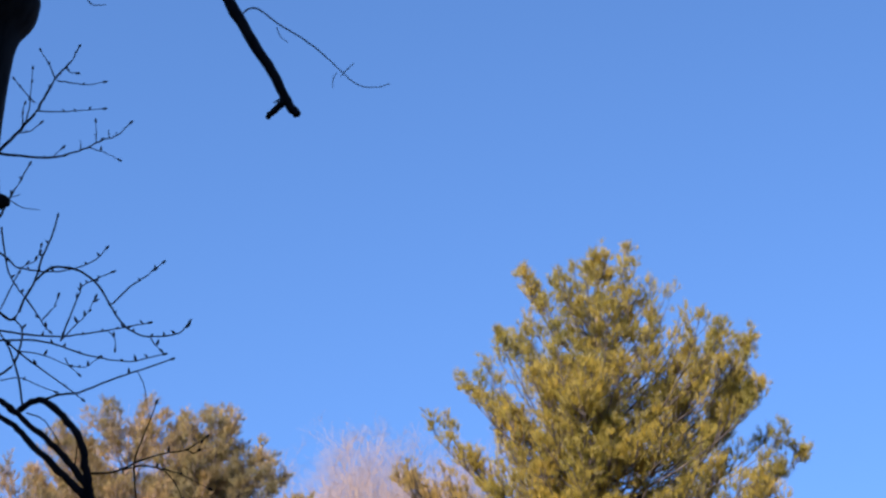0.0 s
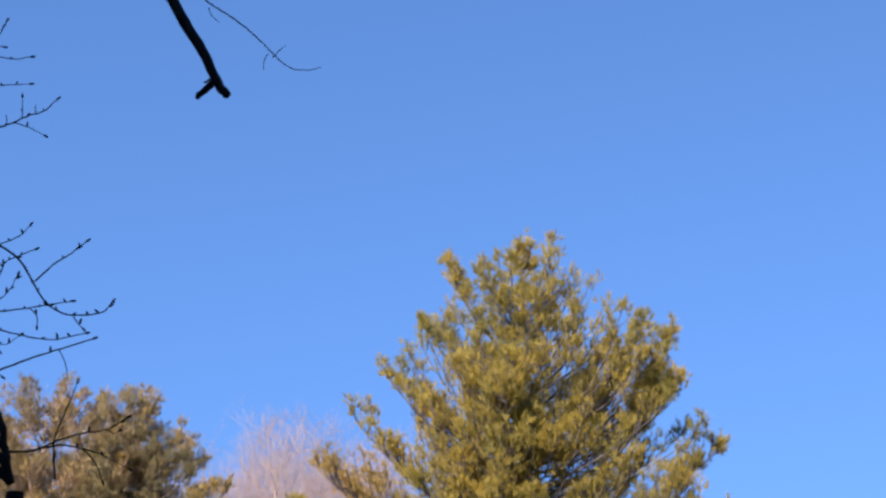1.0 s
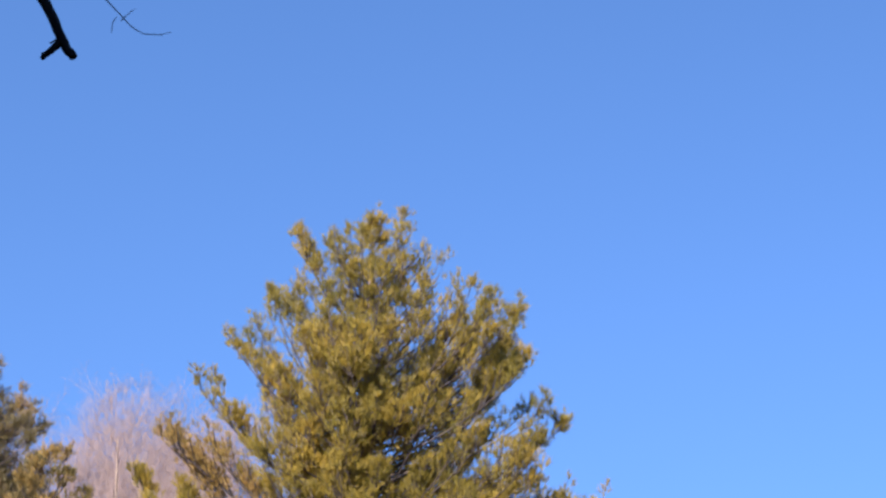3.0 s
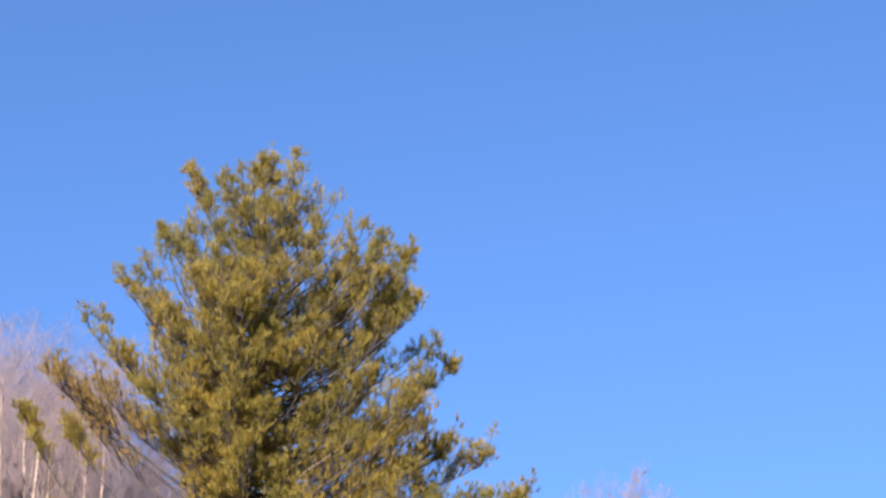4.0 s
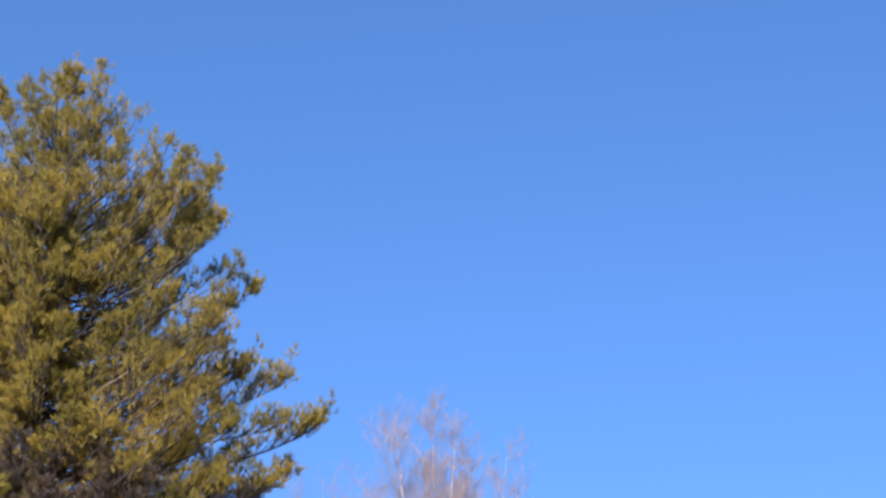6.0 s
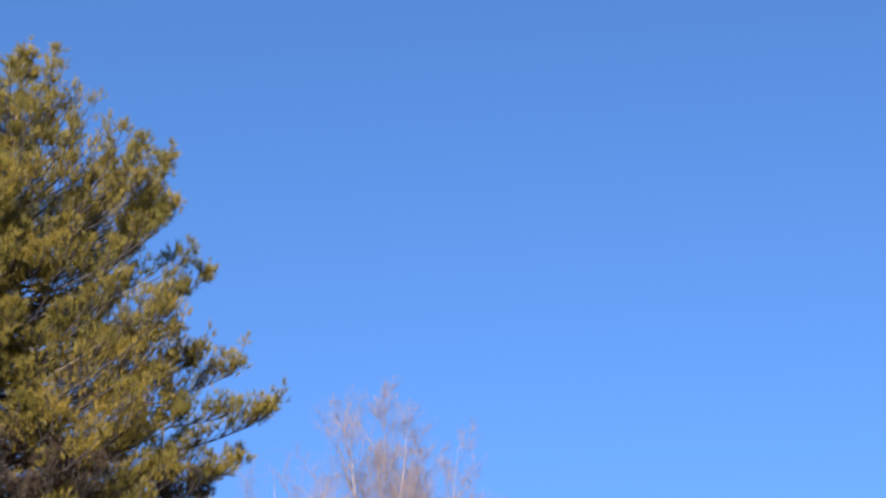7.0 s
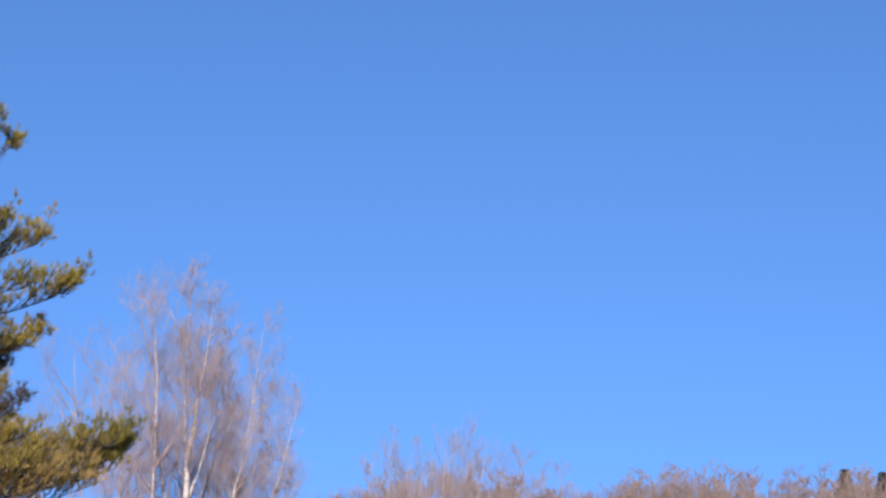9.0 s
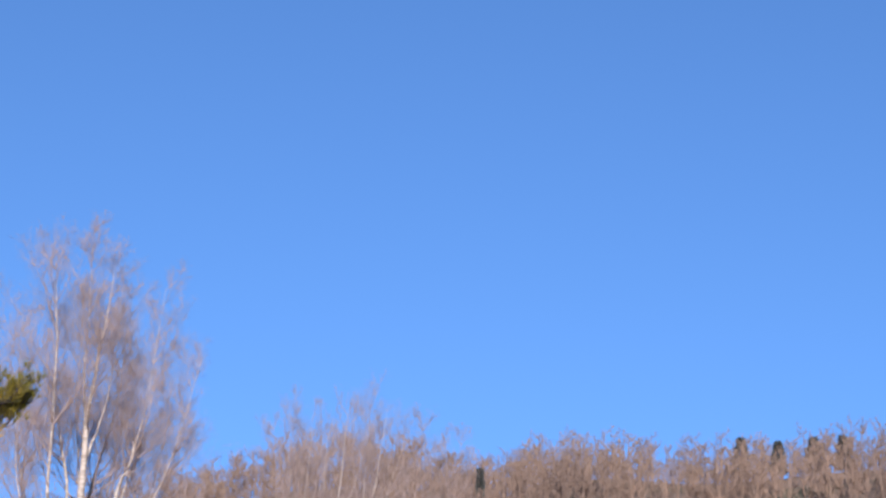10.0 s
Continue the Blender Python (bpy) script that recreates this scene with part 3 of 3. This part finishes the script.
for seed, az, dist, h in ((62, -6.4, 66, 23.0), (63, -4.9, 70, 22.6), (64, -3.0, 68, 20.8), (65, -7.4, 68, 23.8), (86, -8.9, 68, 23.6), (87, -10.5, 68, 22.4)):
    bare_tree("bare_tree", seed, polar(az, dist), [(stem(0.3, -0.6, h), 0.09), (stem(-1.2, -0.3, h * 0.97), 0.08), (stem(1.4, -0.4, h * 0.96), 0.08), (stem(2.4, 0.5, h * 0.9), 0.07)],
              "leafless tree with a thick mauve haze of twigs", PINK_TRUNK, PINK_TWIG, limbs=22, branches=8, twigs=6, fine=2, up=0.8, spread=1.0, limb_len=0.24, lo=0.42, thick=0.85, limb_thick=0.4, tip=0.006,
              group="bare trees behind the pine")
bare_tree("bare_tree", 27, polar(-17.6, 53.0, -0.3), [(stem(0.2, 0, 19.2), 0.15), (stem(-1.5, 0.3, 18.6), 0.12), (stem(1.6, -0.2, 18.4), 0.12)],
          "leafless tree with tan limbs growing among brown pines", WARM_BARK, PINK_TWIG, limbs=18, branches=8, twigs=5, fine=2, up=0.9, spread=0.9, limb_len=0.2, lo=0.5, thick=0.8)
bare_tree("bare_tree", 31, polar(7.9, 80.0), [(stem(0.4, 0, 20.3, 0.4), 0.12), (stem(-0.8, 0.2, 17.5, -0.3), 0.10), (stem(1.8, 0.3, 18.4, 0.3), 0.09)], "thin leafless tree between a pine and a birch", GREY_TWIG, GREY_TWIG,
          limbs=12, branches=6, twigs=4, fine=2, up=0.7, spread=0.9, limb_len=0.22, lo=0.45, thick=0.8)
# slim trees on the near slope of the knoll; az0 at the foot, az1 at the top
for seed, az0, az1, dist, el, r, mat in ((41, 18.95, 18.85, 150, 10.1, 0.16, GREY_TWIG), (42, 21.35, 21.45, 150, 10.75, 0.17, GREY_TWIG), (43, 21.25, 22.2, 130, 10.5, 0.17, PALE_BARK), (44, 22.9, 23.3, 150, 9.8, 0.15, GREY_TWIG),
                                         (46, 19.15, 19.6, 132, 9.9, 0.17, PALE_BARK), (47, 20.1, 20.8, 128, 10.1, 0.17, PALE_BARK), (49, 19.6, 19.9, 155, 10.0, 0.16, GREY_TWIG), (50, 15.4, 15.5, 140, 8.5, 0.14, GREY_TWIG), (48, 24.3, 24.6, 160, 9.35, 0.14, GREY_TWIG)):
    p = polar(az0, dist)
    p[2] = float(ground_height(p[0], p[1]))
    h = 1.6 + dist * math.tan(radians(el)) - p[2]
    sx = dist * radians(az1 - az0)
    bare_tree("bare_tree", seed, p, [(stem(sx, 0, h, 0.2), r), (stem(sx - 1.5, 0.3, h * 0.88), r * 0.6), (stem(sx + 1.4, -0.2, h * 0.85), r * 0.6)], "tall leafless tree rising above the wooded knoll", mat, GREY_TWIG,
              limbs=14, branches=6, twigs=5, fine=2, up=1.1, spread=0.8, limb_len=0.2, lo=0.45, thick=1.05, power=0.6, tip=0.004, group="trees on the knoll")


# ---- far woods on the hills ----
def woods_kind(rng, h, n1, n2, r):
    """A small leafless tree of few faces: trunk, rising limbs and a crown of twigs."""
    a, b, c = np.zeros((1, 3)), np.array([[rng.normal(0, 0.2), rng.normal(0, 0.2), h * 0.5]]), np.array([[rng.normal(0, 0.5), rng.normal(0, 0.5), h]])
    L = grow(rng, a, b, c, n1, 0.05, 0.95, 0.4, 0.45, 1.25)
    B1 = grow(rng, *L, n2, 0.1, 1.0, 0.62, 0.35, 1.2)
    return [tubes(bez(a, b, c, 4), taper(r * 2.4, r, 4), 4), tubes(bez(*L, 3), taper(np.full(n1, r * 1.2), r * 0.5, 3, n1), 3), spikes(B1[0], B1[2], r)]


def far_woods(name, seed, count, az, rr, h, shape, mat, label):
    rng = np.random.default_rng(seed)
    kinds = [woods_kind(rng, hh, *shape) for hh in np.linspace(h[0], h[1], 6)]
    groups = [[] for _ in kinds]
    for _ in range(count):
        p = polar(float(rng.uniform(*az)), float(rng.uniform(*rr)))
        groups[rng.integers(len(kinds))].append((p[0], p[1], float(ground_height(p[0], p[1])) - 0.2, rng.random() * 6.28, rng.uniform(0.8, 1.15)))
    pieces = []
    for kind, places in zip(kinds, groups):
        Q = np.array(places)
        for V, F in kind:
            c, s = np.cos(Q[:, 3])[:, None], np.sin(Q[:, 3])[:, None]
            W = np.stack([(V[:, 0] * c - V[:, 1] * s), (V[:, 0] * s + V[:, 1] * c), np.repeat(V[None, :, 2], len(Q), 0)], -1) * Q[:, 4][:, None, None] + Q[:, None, :3]
            FF = F[None] + (np.arange(len(Q)) * len(V))[:, None, None]
            pieces.append((W.reshape(-1, 3), FF.reshape(-1, F.shape[1])))
    tagged(build(name, pieces, mat), label, "woods", kind="stuff")


far_woods("far_woods", 51, 600, (9.5, 27.5), (158, 240), (4.4, 6.6), (10, 13, 0.027), WOODS, "brown leafless woods covering the nearer knoll")
far_woods("far_woods", 52, 680, (23.5, 39.6), (345, 436), (7.2, 10.6), (9, 12, 0.048), WOODS, "brown leafless woods covering the far ridge")


def far_conifer(seed, az, dist, h, wide=0.2):
    rng = np.random.default_rng(seed)
    p = polar(az, dist)
    p[2] = float(ground_height(p[0], p[1])) - 0.2
    tree = thing("conifer_tree", p, "small dark green conifer on the far ridge", "tree", "conifers on the ridge")
    build("trunk", [tubes(np.array([[[0, 0, 0], [0, 0, h * 0.5], [0, 0, h]]]), np.array([[0.2, 0.14, 0.03]]), 6)], PINE_BARK, tree)
    n = 420
    u = rng.random(n) ** 0.85
    a = rng.random(n) * 6.28
    z = h * (0.14 + 0.86 * u)
    r = h * wide * np.interp(u, [0, 0.3, 0.7, 1], [0.9, 1.0, 0.6, 0.08]) * rng.uniform(0.3, 1, n) * (0.8 + 0.25 * np.sin(u * 26 + a))
    P = np.column_stack([r * np.cos(a), r * np.sin(a), z])
    D = unit(np.column_stack([np.cos(a), np.sin(a), np.full(n, 0.5)]))
    build("foliage", [tufts(rng, P, D, 10, 0.9 * dist / 420, 0.28 * dist / 420, 0.5 * dist / 420)], FAR_GREEN, tree, smooth=False)


for seed, az, dist, h in ((62, 33.9, 425, 11.4), (63, 35.1, 424, 9.2), (64, 36.25, 428, 9.9), (65, 37.2, 428, 9.6)):
    far_conifer(seed, az, dist, h)
p = polar(25.25, 176)
far_conifer(61, 25.25, 176, 1.6 + 176 * math.tan(radians(8.25)) - float(ground_height(p[0], p[1])), 0.05)


# ---- the near trees, in the slope's shade and with shade put into their bark ----
def branch(name, parent, points, r0, r1, y=9.0, dy=0.0, k=0, sides=7, buds=0, seed=1):
    """A branch through (x, height) points at the depth y, with buds like grains near its end."""
    rng = np.random.default_rng(seed)
    n = len(points)
    P = [(p[0], y + 0.3 * dy * i / (n - 1), p[1]) for i, p in enumerate(points)]
    k = k or 4 * n
    line = spline(P, k)
    line[1:-1] += rng.normal(0, 0.0012 if r0 < 0.015 else 0.003, (k - 2, 3))
    knots = 1 + 0.16 * rng.random((1, k)) * (np.arange(k)[None] % 3 == 0)
    if r0 < 0.021:
        fine = 0.62 if points[0][1] > 6.5 else 0.78
        r0, r1 = r0 * fine, r1 * fine
    pieces = [tubes(line[None], taper(r0, r1, k) * knots, sides)]
    cap = line[-1:] + unit(line[-1:] - line[-2:-1]) * r1 * 0.6
    pieces.append(tubes(np.stack([line[-1:], cap], 1), np.array([[r1, r1 * 0.15]]), sides))
    for b in range(buds):
        u = int(k * (0.35 + 0.64 * (b + rng.random() * 0.6) / buds))
        p = line[min(u, k - 1)]
        d = unit(np.array([rng.normal(0, 0.6), rng.normal(0, 0.5), 0.7]))
        s = rng.uniform(0.6, 1.15) * (0.75 if points[0][1] > 6.5 else 1.0)
        q = np.stack([p, p + d * 0.012 * s, p + d * 0.026 * s, p + d * 0.042 * s])
        pieces.append(tubes(q[None], np.array([[0.003, 0.0085 * s, 0.008 * s, 0.001]]), 5))
    if buds:
        d = unit(line[-1] - line[-3])
        q = line[-1] + d * np.array([[-0.004], [0.01], [0.024], [0.036]])
        pieces.append(tubes(q[None], np.array([[0.003, 0.008, 0.007, 0.001]]), 6))
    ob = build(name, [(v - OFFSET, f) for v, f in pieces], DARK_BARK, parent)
    return ob


OFFSET = np.array([-4.15, 9.0, 0.0])
oak = thing("bare_tree", OFFSET, "dark leafless tree with a swollen trunk and a broken hanging branch", "tree")
zz = [-0.2, 0.5, 2.5, 4.452, 6.149, 6.548, 6.697, 6.946, 7.345, 7.643, 7.843, 7.992, 8.142, 8.291, 8.64, 9.336, 10.428, 11.42]
rad = [0.36, 0.30, 0.25, 0.22, 0.19, 0.21, 0.20, 0.185, 0.19, 0.20, 0.225, 0.305, 0.33, 0.26, 0.20, 0.15, 0.10, 0.04]
cx = [-4.25, -4.25, -4.2, -4.082, -4.056, -4.071, -4.073, -4.097, -4.112, -4.116, -4.119, -4.121, -4.123, -4.125, -4.13, -4.159, -4.274, -4.437]
outline = spline(np.column_stack([cx, zz, rad]), 60)
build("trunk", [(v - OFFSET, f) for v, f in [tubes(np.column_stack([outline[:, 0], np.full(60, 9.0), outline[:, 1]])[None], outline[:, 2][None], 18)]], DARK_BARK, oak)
big = branch("limb", oak, [(-4.047, 8.442), (-3.609, 9.148), (-3.009, 9.010), (-2.630, 8.270), (-2.353, 7.756), (-2.180, 7.470), (-2.077, 7.253), (-1.995, 7.134)], 0.045, 0.027, k=36, sides=10)
branch("stub", big, [(-2.067, 7.253), (-2.135, 7.182), (-2.184, 7.121)], 0.026, 0.017)
branch("stub", big, [(-2.107, 7.262), (-2.136, 7.237), (-2.151, 7.231)], 0.012, 0.006)
hang = branch("twig", big, [(-2.41, 7.90), (-2.36, 7.95), (-2.29, 7.94), (-2.17, 7.83), (-1.98, 7.69), (-1.82, 7.54), (-1.75, 7.46), (-1.63, 7.34), (-1.51, 7.31), (-1.42, 7.33)], 0.01, 0.004)
branch("twig", hang, [(-1.75, 7.47), (-1.71, 7.52), (-1.67, 7.56)], 0.006, 0.003, y=9.1)
branch("twig", hang, [(-1.78, 7.50), (-1.80, 7.45), (-1.80, 7.38)], 0.006, 0.003, y=9.1)
branch("twig", hang, [(-2.18, 7.83), (-2.15, 7.76), (-2.10, 7.71)], 0.005, 0.003, y=9.05)
branch("twig", oak, [(-3.53, 8.23), (-3.43, 8.06), (-3.37, 8.04), (-3.32, 8.04)], 0.008, 0.004)
up1 = branch("limb", oak, [(-3.99, 6.84), (-3.88, 6.99), (-3.75, 7.15), (-3.66, 7.32), (-3.60, 7.48), (-3.51, 7.61), (-3.47, 7.71)], 0.02, 0.006, buds=6)
branch("twig", up1, [(-3.60, 7.49), (-3.66, 7.61), (-3.73, 7.72)], 0.008, 0.004, dy=0.1, buds=1, seed=5)
branch("twig", up1, [(-3.58, 7.47), (-3.47, 7.45), (-3.38, 7.44), (-3.29, 7.46)], 0.008, 0.004, dy=0.1, buds=1, seed=6)
branch("twig", up1, [(-3.70, 7.25), (-3.54, 7.24), (-3.41, 7.25), (-3.27, 7.26)], 0.008, 0.004, dy=0.1, buds=3, seed=7)
branch("twig", up1, [(-3.75, 7.17), (-3.75, 7.32), (-3.77, 7.58)], 0.008, 0.004, dy=0.1, buds=2, seed=8)
branch("twig", up1, [(-3.71, 7.31), (-3.80, 7.41), (-3.88, 7.51)], 0.008, 0.004, dy=0.1, buds=1, seed=9)
branch("twig", up1, [(-3.80, 7.09), (-3.72, 7.11), (-3.67, 7.17)], 0.008, 0.004, dy=0.1, buds=2, seed=10)
branch("twig", up1, [(-3.53, 7.57), (-3.51, 7.54), (-3.48, 7.54)], 0.008, 0.004, dy=0.1, buds=1, seed=11)
branch("twig", up1, [(-3.77, 7.15), (-3.79, 7.26), (-3.79, 7.32)], 0.008, 0.004, dy=0.1, buds=1, seed=12)
up2 = branch("limb", oak, [(-4.01, 6.97), (-3.87, 6.94), (-3.74, 6.92), (-3.61, 6.90), (-3.48, 6.91), (-3.36, 6.95), (-3.24, 7.01), (-3.15, 7.04), (-3.07, 7.12)], 0.016, 0.005, buds=4)
branch("twig", up2, [(-3.27, 6.99), (-3.28, 7.07), (-3.29, 7.14)], 0.006, 0.003, buds=1, seed=14)
branch("twig", up2, [(-3.31, 6.96), (-3.21, 6.92), (-3.12, 6.87)], 0.006, 0.003, buds=1, seed=15)
branch("twig", up2, [(-3.37, 6.95), (-3.37, 6.99), (-3.38, 7.02)], 0.006, 0.003, buds=0, seed=16)
branch("twig", up2, [(-3.54, 6.90), (-3.51, 6.94), (-3.49, 6.96)], 0.006, 0.003, buds=1, seed=17)
branch("twig", up2, [(-3.19, 7.03), (-3.20, 7.06), (-3.20, 7.09)], 0.006, 0.003, buds=0, seed=18)
branch("stub", oak, [(-3.94, 6.62), (-3.84, 6.60), (-3.81, 6.60)], 0.06, 0.04)
up3 = branch("limb", oak, [(-3.83, 6.49), (-3.79, 6.61), (-3.75, 6.70), (-3.69, 6.85)], 0.011, 0.005, buds=2)
branch("twig", up3, [(-3.77, 6.60), (-3.69, 6.55), (-3.58, 6.53)], 0.006, 0.003)
branch("twig", up3, [(-3.77, 6.63), (-3.73, 6.64), (-3.72, 6.65)], 0.005, 0.003)

OFFSET = np.array([-2.9, 9.2, 0.0])
crook = thing("bare_tree", OFFSET, "small crooked leafless tree with budding twigs, dark against the sky", "tree")
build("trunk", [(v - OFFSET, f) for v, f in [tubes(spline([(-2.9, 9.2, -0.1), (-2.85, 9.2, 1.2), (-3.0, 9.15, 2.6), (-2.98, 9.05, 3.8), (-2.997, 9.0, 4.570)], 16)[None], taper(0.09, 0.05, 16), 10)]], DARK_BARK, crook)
l1 = branch("limb", crook, [(-3.03, 4.63), (-3.06, 4.71), (-3.08, 4.80), (-3.11, 4.90), (-3.16, 5.04), (-3.23, 5.12), (-3.34, 5.23), (-3.42, 5.27), (-3.50, 5.24), (-3.56, 5.20), (-3.66, 5.27), (-3.79, 5.34)], 0.026, 0.016, k=40)
l2 = branch("limb", crook, [(-3.03, 4.63), (-3.12, 4.71), (-3.25, 4.83), (-3.41, 4.97), (-3.54, 5.10), (-3.65, 5.18), (-3.78, 5.26)], 0.026, 0.014, dy=0.15)
l3 = branch("limb", crook, [(-3.06, 4.71), (-3.18, 4.86), (-3.31, 4.99), (-3.44, 5.09), (-3.56, 5.20), (-3.62, 5.23)], 0.022, 0.013, dy=-0.2)
d1 = branch("limb", crook, [(-3.88, 5.96), (-3.74, 5.84), (-3.65, 5.79), (-3.60, 5.92), (-3.55, 6.04), (-3.52, 6.21), (-3.48, 6.34), (-3.46, 6.47)], 0.012, 0.006, buds=6)
branch("twig", d1, [(-3.55, 6.04), (-3.47, 6.12), (-3.37, 6.13), (-3.26, 6.09), (-3.15, 6.00), (-3.05, 5.85), (-2.97, 5.74), (-2.87, 5.67), (-2.76, 5.65), (-2.62, 5.67), (-2.57, 5.73)], 0.01, 0.005, buds=10, seed=27, k=44)
branch("twig", d1, [(-3.89, 6.31), (-3.75, 6.21), (-3.68, 6.15), (-3.53, 6.12), (-3.41, 6.12), (-3.29, 6.15), (-3.20, 6.20), (-3.15, 6.27)], 0.008, 0.004, buds=5, seed=28, dy=0.2)
branch("twig", d1, [(-3.05, 5.87), (-2.95, 5.98), (-2.86, 6.05), (-2.77, 6.13)], 0.007, 0.004, buds=4, seed=29)
branch("twig", d1, [(-3.34, 5.64), (-3.30, 5.83), (-3.27, 5.96), (-3.25, 6.03), (-3.10, 6.11)], 0.007, 0.004, buds=5, seed=30, dy=0.2)
branch("twig", d1, [(-3.34, 5.64), (-3.26, 5.74), (-3.20, 5.81), (-3.16, 5.91)], 0.006, 0.003, buds=4, seed=31)
branch("twig", d1, [(-3.85, 5.74), (-3.72, 5.72), (-3.56, 5.69), (-3.36, 5.67), (-3.22, 5.68), (-3.06, 5.70), (-2.94, 5.72), (-2.82, 5.74)], 0.009, 0.004, buds=7, seed=32)
branch("twig", d1, [(-3.84, 5.69), (-3.72, 5.66), (-3.51, 5.66), (-3.35, 5.62), (-3.21, 5.57), (-3.04, 5.53), (-2.90, 5.52), (-2.73, 5.56)], 0.009, 0.004, buds=7, seed=33, dy=0.2)
branch("twig", d1, [(-3.69, 5.66), (-3.54, 5.54), (-3.39, 5.43), (-3.26, 5.34), (-3.17, 5.27)], 0.008, 0.004, buds=2, seed=34)
branch("twig", d1, [(-3.70, 5.42), (-3.61, 5.50), (-3.58, 5.63), (-3.59, 5.73), (-3.63, 5.78)], 0.01, 0.006, buds=2, seed=35)
branch("twig", l1, [(-3.52, 5.24), (-3.57, 5.42), (-3.62, 5.54), (-3.68, 5.65), (-3.77, 5.76)], 0.009, 0.006, buds=1, seed=36)
branch("twig", l1, [(-3.40, 5.27), (-3.29, 5.30), (-3.18, 5.31), (-2.99, 5.39), (-2.86, 5.43), (-2.66, 5.50)], 0.01, 0.005, buds=1, seed=37)
branch("twig", l1, [(-2.85, 5.43), (-2.80, 5.34), (-2.78, 5.25)], 0.004, 0.003, buds=0, seed=38)
branch("twig", d1, [(-3.81, 6.42), (-3.79, 6.33), (-3.73, 6.12), (-3.66, 6.01), (-3.60, 5.94)], 0.008, 0.005, buds=4, seed=39, dy=0.1)
branch("twig", d1, [(-3.59, 5.93), (-3.52, 5.84), (-3.45, 5.74), (-3.42, 5.71)], 0.007, 0.004, buds=2, seed=40)
branch("twig", d1, [(-3.47, 5.78), (-3.41, 5.86), (-3.39, 5.93)], 0.006, 0.003, buds=2, seed=41)
branch("twig", d1, [(-2.79, 5.64), (-2.76, 5.60), (-2.73, 5.57)], 0.005, 0.003, buds=1, seed=42)
branch("twig", d1, [(-3.30, 5.53), (-3.26, 5.48), (-3.17, 5.47), (-3.10, 5.52)], 0.005, 0.003, buds=2, seed=43)
branch("twig", d1, [(-3.58, 5.58), (-3.46, 5.56), (-3.29, 5.49), (-3.21, 5.43)], 0.005, 0.003, buds=2, seed=44)
branch("twig", d1, [(-3.06, 5.70), (-3.01, 5.65), (-3.00, 5.59)], 0.005, 0.003, buds=1, seed=45)
branch("twig", d1, [(-3.74, 5.86), (-3.68, 6.04), (-3.64, 6.14), (-3.56, 6.18), (-3.54, 6.27)], 0.006, 0.003, buds=4, seed=46)
branch("twig", d1, [(-3.68, 5.40), (-3.56, 5.41), (-3.44, 5.36), (-3.34, 5.32)], 0.005, 0.003, buds=1, seed=47)
branch("twig", l1, [(-3.49, 5.19), (-3.39, 5.15), (-3.32, 5.07), (-3.25, 4.97)], 0.006, 0.003, buds=0, seed=48)
j = branch("limb", crook, [(-3.09, 4.81), (-3.00, 4.81), (-2.91, 4.82), (-2.78, 4.88), (-2.65, 4.92), (-2.52, 4.94), (-2.41, 5.01)], 0.01, 0.004, buds=2)
branch("twig", j, [(-2.78, 4.65), (-2.81, 4.84), (-2.80, 4.94), (-2.78, 5.01), (-2.75, 5.11), (-2.72, 5.22)], 0.008, 0.004, buds=1, seed=50)
branch("twig", j, [(-2.87, 4.83), (-2.76, 4.85), (-2.64, 4.82), (-2.56, 4.74), (-2.51, 4.64)], 0.007, 0.004, buds=1, seed=51)
branch("twig", j, [(-2.64, 4.83), (-2.53, 4.79), (-2.37, 4.71)], 0.006, 0.003, buds=1, seed=52)
branch("twig", j, [(-3.16, 4.87), (-3.16, 4.94), (-3.16, 5.02)], 0.006, 0.004, buds=0, seed=53)
branch("twig", j, [(-2.52, 4.94), (-2.46, 4.92), (-2.43, 4.98)], 0.004, 0.003, buds=1, seed=54)
